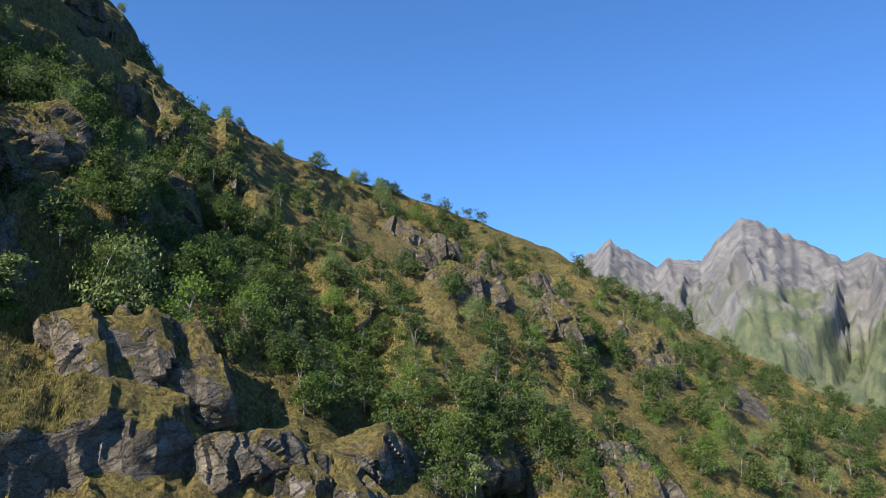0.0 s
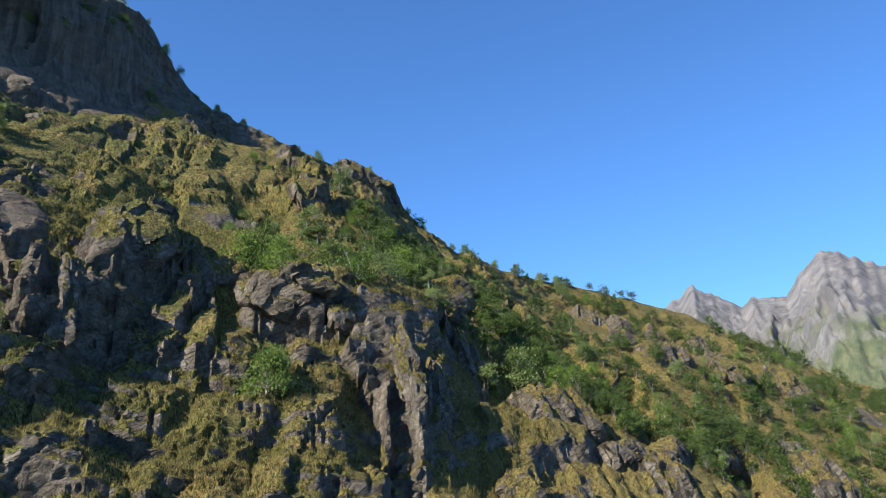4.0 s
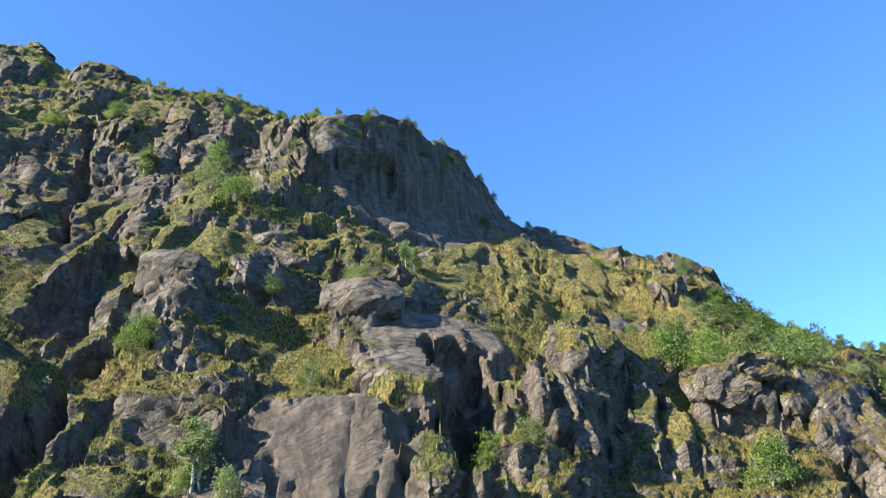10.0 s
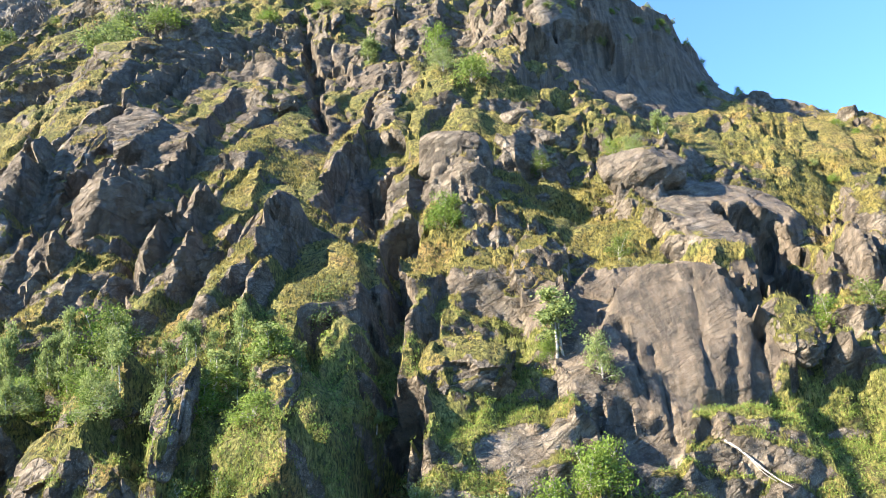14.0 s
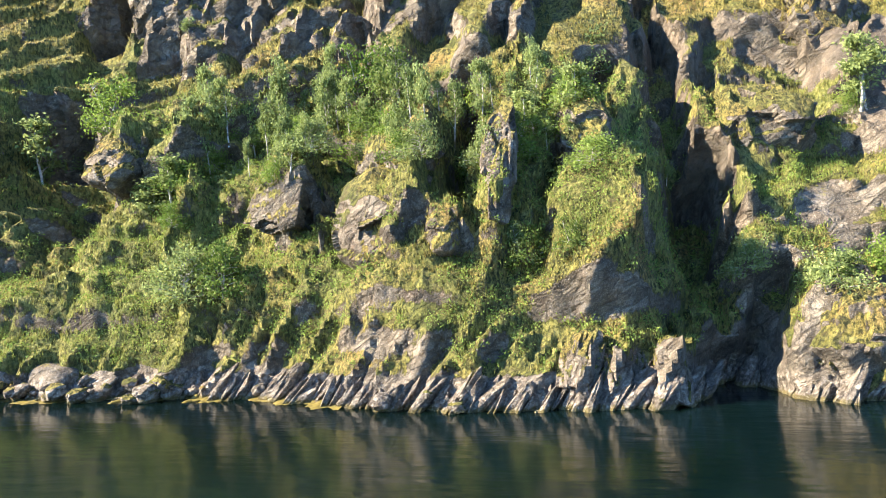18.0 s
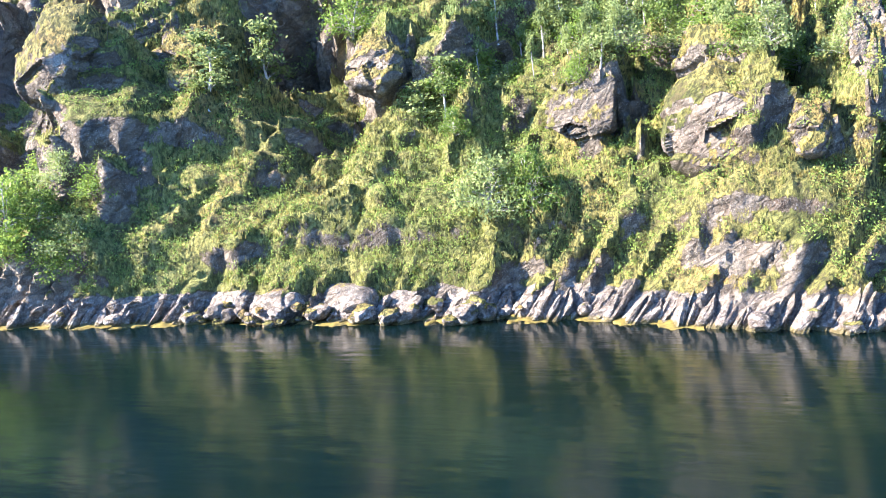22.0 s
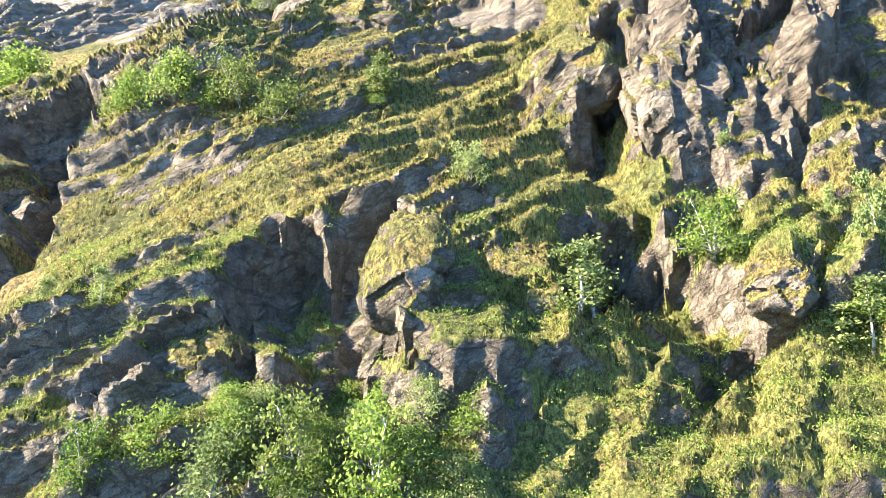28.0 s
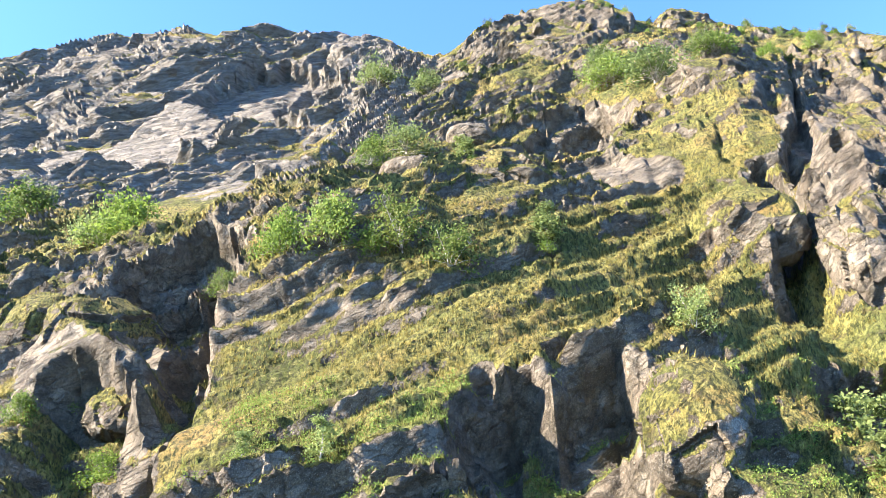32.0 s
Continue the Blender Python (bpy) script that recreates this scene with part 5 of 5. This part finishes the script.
TREE_SETS.append(((-86, 10, 2.8, 2.8), (-85, 43, 3.1, 5), (-83, 8, 3.5, 3.5), (-82, 5, 5.2, 6.6), (-77, 4, 5.4, 6.7), (-74, 29, 3.7, 4.3), (-73, 105, 7, 5.8), (-72, 6, 1, 2), (-71, 98, 11.6, 6.4), (-65, 90, 12.1, 7.1), (-64, 16, 4, 7.9), (-64, 19, 4, 4.4), (-60, 24, 4, 4.5), (-55, 21, 5, 5.6), (-55, 95, 8.5, 4.3), (-52, 31, 1.7, 3.3), (-46, 13, 2.9, 5.4), (-44, 19, 2.1, 7.2), (-42, 7, 4.8, 5.6), (-41, 104, 5, 3.2), (-39, 7, 4, 5.7), (-37, 19, 2, 7.4)))
TREE_SETS.append(((-35, 16, 1.9, 4.7), (-35, 107, 4.5, 3), (-34, 19, 1.9, 6.3), (-32, 23, 4.6, 5.6), (-31, 109, 4, 3.6), (-27, 22, 4.4, 5.4), (-22, 22, 3.8, 4.8), (-21, 17, 1.1, 2.2), (-18, 86, 3.3, 6.6), (-17, 18, 2.7, 4), (-16, 9, 3.5, 3.1), (-13, 9, 2.4, 3.2), (-13, 19, 2.8, 5.1), (-12, 25, 4.4, 5), (-6, 15, 1.4, 2.3), (-6, 88, 5, 6.6), (-4, 78, 5.1, 6.1), (-1, 8, 3.5, 3), (-1, 39, 4.6, 4), (1, 73, 7.8, 5.8), (4, 7, 4.5, 2.7), (9, 7, 4.2, 3.3)))
TREE_SETS.append(((11, 21, 3.3, 6.5), (11, 50, 3.1, 3.9), (13, 9, 4.5, 4), (14, 18, 3.2, 4.3), (18, 33, 3.2, 3.2), (21, 54, 3.3, 3.3), (23, 51, 3.2, 3.2), (29, 58, 2.7, 5.3), (38, 23, 3.8, 3.8), (38, 26, 5.1, 4.5), (42, 24, 3.9, 3.9), (66, 39, 6.6, 5.8), (69, 20, 6.3, 5.1), (69, 41, 4.8, 6.4), (71, 38, 5.8, 5), (75, 45, 3.4, 5.1), (78, 39, 6.9, 5.2), (81, 37, 5.5, 5.5), (84, 65, 4.4, 5.5), (87, 40, 5.9, 5.1), (92, 43, 6.3, 5.4), (102, 23, 3.3, 4.9)))
TREE_SETS.append(((110, 25, 7.1, 6.2), (116, 23, 5.5, 5.5), (149, 1, 3.5, 5.2), (156, 61, 6.1, 5.3)))
count = 0
for places in TREE_SETS:
    for x, z, w, h in places:
        count += 1
        if z < 12 and -60 < x < -20:
            plant(BUSH, count, x, z, w * 1.1, h * 0.75, 1.45)
        elif h > 1.45 * w:
            plant(SLIM, count, x, z, w * 1.15, h * 1.1, 0.5)
            if h > 4:
                plant(SLIM, count + 1, x + random.uniform(-1.8, 1.8), z + random.uniform(-0.5, 1), w * 1.2, h * random.uniform(0.7, 1.05), 0.5)
                plant(BUSH, count, x + random.uniform(-1.5, 1.5), z - 0.3, 2.6, 2.0, 1.45)
        elif h > 0.95 * w:
            plant(WIDE, count, x, z, w * 1.1, h * 1.1, 0.95)
        else:
            plant(BUSH, count, x, z, w * 1.05, h * 1.05, 1.45)
            if count % 2:
                plant(WIDE, count, x + random.uniform(-1.5, 1.5), z, w * 0.7, h * 1.05, 0.95)


# the thicket by the water
for k in range(22):
    w = random.uniform(2.6, 4.6)
    plant(BUSH, k, -88 + 17 * (k + random.random()) / 22, random.uniform(3.0, 10.5), w, w * random.uniform(0.6, 0.85), 1.45)

# the birch grove at the foot of the slope
for k in range(46):
    x = -46 + 35 * (k + random.random()) / 46
    h = random.uniform(3.4, 6.6)
    plant(SLIM, k, x, random.uniform(16, 23), h * 0.32, h, 0.5)
    if k % 2:
        plant(BUSH, k // 2, x, random.uniform(15, 21), random.uniform(3, 5), random.uniform(2, 3.2), 1.45)


def wooded(x, z):
    """How thickly the slope is wooded there."""
    v = 0.0
    if x > 84:
        v = (0.1 if x < 165 else 0.4) + 0.7 * float(fbm(np.array([x / 22.0]), np.array([z / 15.0]), 700, 3)[0])
        v += 1.1 * math.exp(-((z - (48 - 0.6 * (x - 95))) / 8.0) ** 2) * (x < 175)
        v -= 0.9 * (x < 150) * (z < 30 - 0.62 * (x - 105))
        v += 0.35 * (x > 190) * (z < 24)
    elif z > 0.80 * float(skyline(np.array([x]))[0]) and x > -125:
        v = 0.35 + 0.8 * float(fbm(np.array([x / 14.0]), np.array([z / 8.0]), 720, 3)[0])
    elif 52 < x and z > 42:
        v = 0.45 + 0.7 * float(fbm(np.array([x / 12.0]), np.array([z / 9.0]), 730, 3)[0])
    return v


planted, tries = 0, 0
while planted < 200 and tries < 12000:
    tries += 1
    x = random.uniform(84, 215) if tries % 5 < 3 else random.uniform(-120, 100)
    topz = float(skyline(np.array([x]))[0])
    z = topz * random.uniform(0.03, 0.995)
    if random.random() < wooded(x, z):
        h = random.uniform(2.0, 4.4) if x > 84 else random.uniform(1.6, 3.4)
        kinds, ratio, wd = ((WIDE, 0.95, 0.85), (WIDE, 0.95, 0.95), (SLIM, 0.5, 0.55), (BUSH, 1.45, 1.1))[planted % 4]
        plant(kinds, planted, x, z, h * wd, h * (0.7 if kinds is BUSH else 1), ratio)
        planted += 1

# skyline shrubs and trees
for k in range(46):
    x = -30 + 190 * (k + random.random()) / 46
    h = random.uniform(1.2, 2.8) if x < 60 else random.uniform(1.5, 3.4)
    plant(WIDE if k % 3 else BUSH, k, x, float(skyline(np.array([x]))[0]) * 0.985, h * 0.95, h, 0.95 if k % 3 else 1.45)
for k in range(90):
    x = -75 + 118 * (k + random.random()) / 90
    h = random.uniform(1.0, 2.2)
    plant(BUSH if k % 2 else WIDE, k, x, float(skyline(np.array([x]))[0]) * random.uniform(0.9, 0.985), h * 1.2, h, 1.45 if k % 2 else 0.95)
for root in SLIM + WIDE + BUSH:
    at, _, _ = on_slope(random.uniform(160, 210), random.uniform(5, 20))
    root.matrix_world = pose(at.x, at.y, at.z - 0.1) @ Matrix.Diagonal((4, 4, 4.5, 1))


def merged(name, chunks, mat, label, category):
    base, vs, qs = 0, [], []
    for v, q in chunks:
        vs.append(v)
        qs.append(q + base)
        base += len(v)
    ob = new(name, array_mesh(name, np.concatenate(vs), np.concatenate(qs), mat, smooth=False))
    return tagged(ob, label, category, kind="stuff")


# the far woods
light = [tree_parts(800 + k, 0.9, 2, 480, 0.045, 0.12) for k in range(5)]
crowns, stems, made, tries = [], [], 0, 0
while made < 1000 and tries < 12000:
    tries += 1
    x = random.uniform(86, 400) if made % 2 else random.uniform(86, 190)
    z = float(skyline(np.array([x]))[0]) * random.uniform(0.02, 1.0)
    if random.random() < wooded(x, z) + (0.2 if x > 190 else 0.0):
        at, _, _ = on_slope(x, z)
        h, a = random.uniform(2.0, 4.4) if x < 200 else random.uniform(2.6, 5.5), random.uniform(0, 6.28)
        tv, tq, lv, lq = light[made % 5]
        rot = np.array(((math.cos(a), -math.sin(a), 0), (math.sin(a), math.cos(a), 0), (0, 0, 1)))
        crowns.append((lv @ rot.T * h + np.array(at), lq))
        stems.append((tv @ rot.T * h + np.array(at), tq))
        made += 1
merged("far_wood", crowns, LEAF_DARK, "distant mixed birch wood covering the slope", "wood")
merged("far_stem", stems, TWIG, "pale stems of the distant birch wood", "wood")


# ---- turf ----
def tufts(count, seed, x0, x1, z0, z1, size, least, blades, leafy=False):
    rng = np.random.default_rng(seed)
    jj = np.where((xs > x0) & (xs < x1))[0]
    i = rng.integers(1, len(rows) - 1, count * 6)
    j = rng.integers(jj[0], jj[-1], count * 6)
    ok = (GROUND[i, j, 2] > z0) & (GROUND[i, j, 2] < z1) & (COVER[i, j] > least + 0.25 * rng.random(count * 6)) & (fbm(GX[i, j] / 4, GZ[i, j] / 4, seed, 2) > -0.15)
    i, j = i[ok][:count], j[ok][:count]
    u, w = rng.random((len(i), 1)), rng.random((len(i), 1))
    at = GROUND[i, j] * (1 - u) * (1 - w) + GROUND[i + 1, j] * u * (1 - w) + GROUND[i, j + 1] * (1 - u) * w + GROUND[i + 1, j + 1] * u * w
    n = len(at)
    if leafy:
        c = np.repeat(at, blades, 0) + rng.normal(size=(n * blades, 3)) * (0.22, 0.22, 0.15) + (0, -0.1, 0.2)
        return leaf_cards(c, size * rng.uniform(0.16, 0.34, n * blades), rng)
    verts = []
    for b in range(blades):
        a = rng.uniform(0, 2 * np.pi, n)
        h = size * rng.uniform(0.5, 1.2, n)
        side = np.stack([np.cos(a), np.sin(a), 0 * a], 1) * (0.08 * h)[:, None]
        lean = np.stack([np.cos(a + 1.4), np.sin(a + 1.4), 0 * a], 1) * (h * rng.uniform(0.1, 0.7, n))[:, None]
        foot = at + rng.normal(size=(n, 3)) * (0.12 * size, 0.12 * size, 0) - (0, 0, 0.08)
        verts.append(np.stack([foot - side, foot + side, foot + lean + np.stack([0 * h, 0 * h, h], 1)], 1).reshape(-1, 3))
    v = np.concatenate(verts)
    return v, np.arange(len(v)).reshape(-1, 3)


v, q = tufts(80000, 900, -135, 110, 1.6, 62, 0.44, 0.40, 5)
green = (v.reshape(-1, 3, 3)[:, 0, 2] < 26) & (v.reshape(-1, 3, 3)[:, 0, 0] < 40) & (fbm(v[::3, 0] / 7, v[::3, 2] / 6, 905, 3) > -0.3)
for word, pick, mat, label in (("grass", ~green, BLADE, "dry yellow-green mountain grass tufts on the ledges"), ("lush_grass", green, BLADE_GREEN, "fresh green grass at the damp foot of the slope")):
    w = v.reshape(-1, 3, 3)[pick].reshape(-1, 3)
    tagged(new(word, array_mesh(word, w, np.arange(len(w)).reshape(-1, 3), mat, smooth=False)), label, "grass", kind="stuff")
v, q = tufts(14000, 901, -110, 40, 2.2, 27, 0.32, 0.52, 12, True)
tagged(new("herbs", array_mesh("herbs", v, q, HERB, smooth=False)), "lush green ferns and herbs at the slope's foot", "herbs", kind="stuff")

# a fallen birch on the slope
at, _, _ = on_slope(25, 9.5)
log = new("fallen_trunk")
log.matrix_world = pose(at.x, at.y - 0.6, at.z + 0.6)
tagged(log, "bleached fallen birch trunk lying on the turf", "fallen tree")
for name, a, b, r in (("trunk", (-2.0, 0.2, 2.6), (2.2, -1.2, -1.4), 0.10), ("branch", (-1.2, 0.0, 1.9), (1.2, -0.8, -0.9), 0.05)):
    t = np.linspace(0, 1, 6)[:, None]
    v, q = tube(np.array(a) * (1 - t) + np.array(b) * t + 0.08 * np.sin(t * 7), r * (1.1 - 0.6 * t[:, 0]), 7)
    o = new(name, array_mesh(name, v, q, BARK))
    o.parent = log
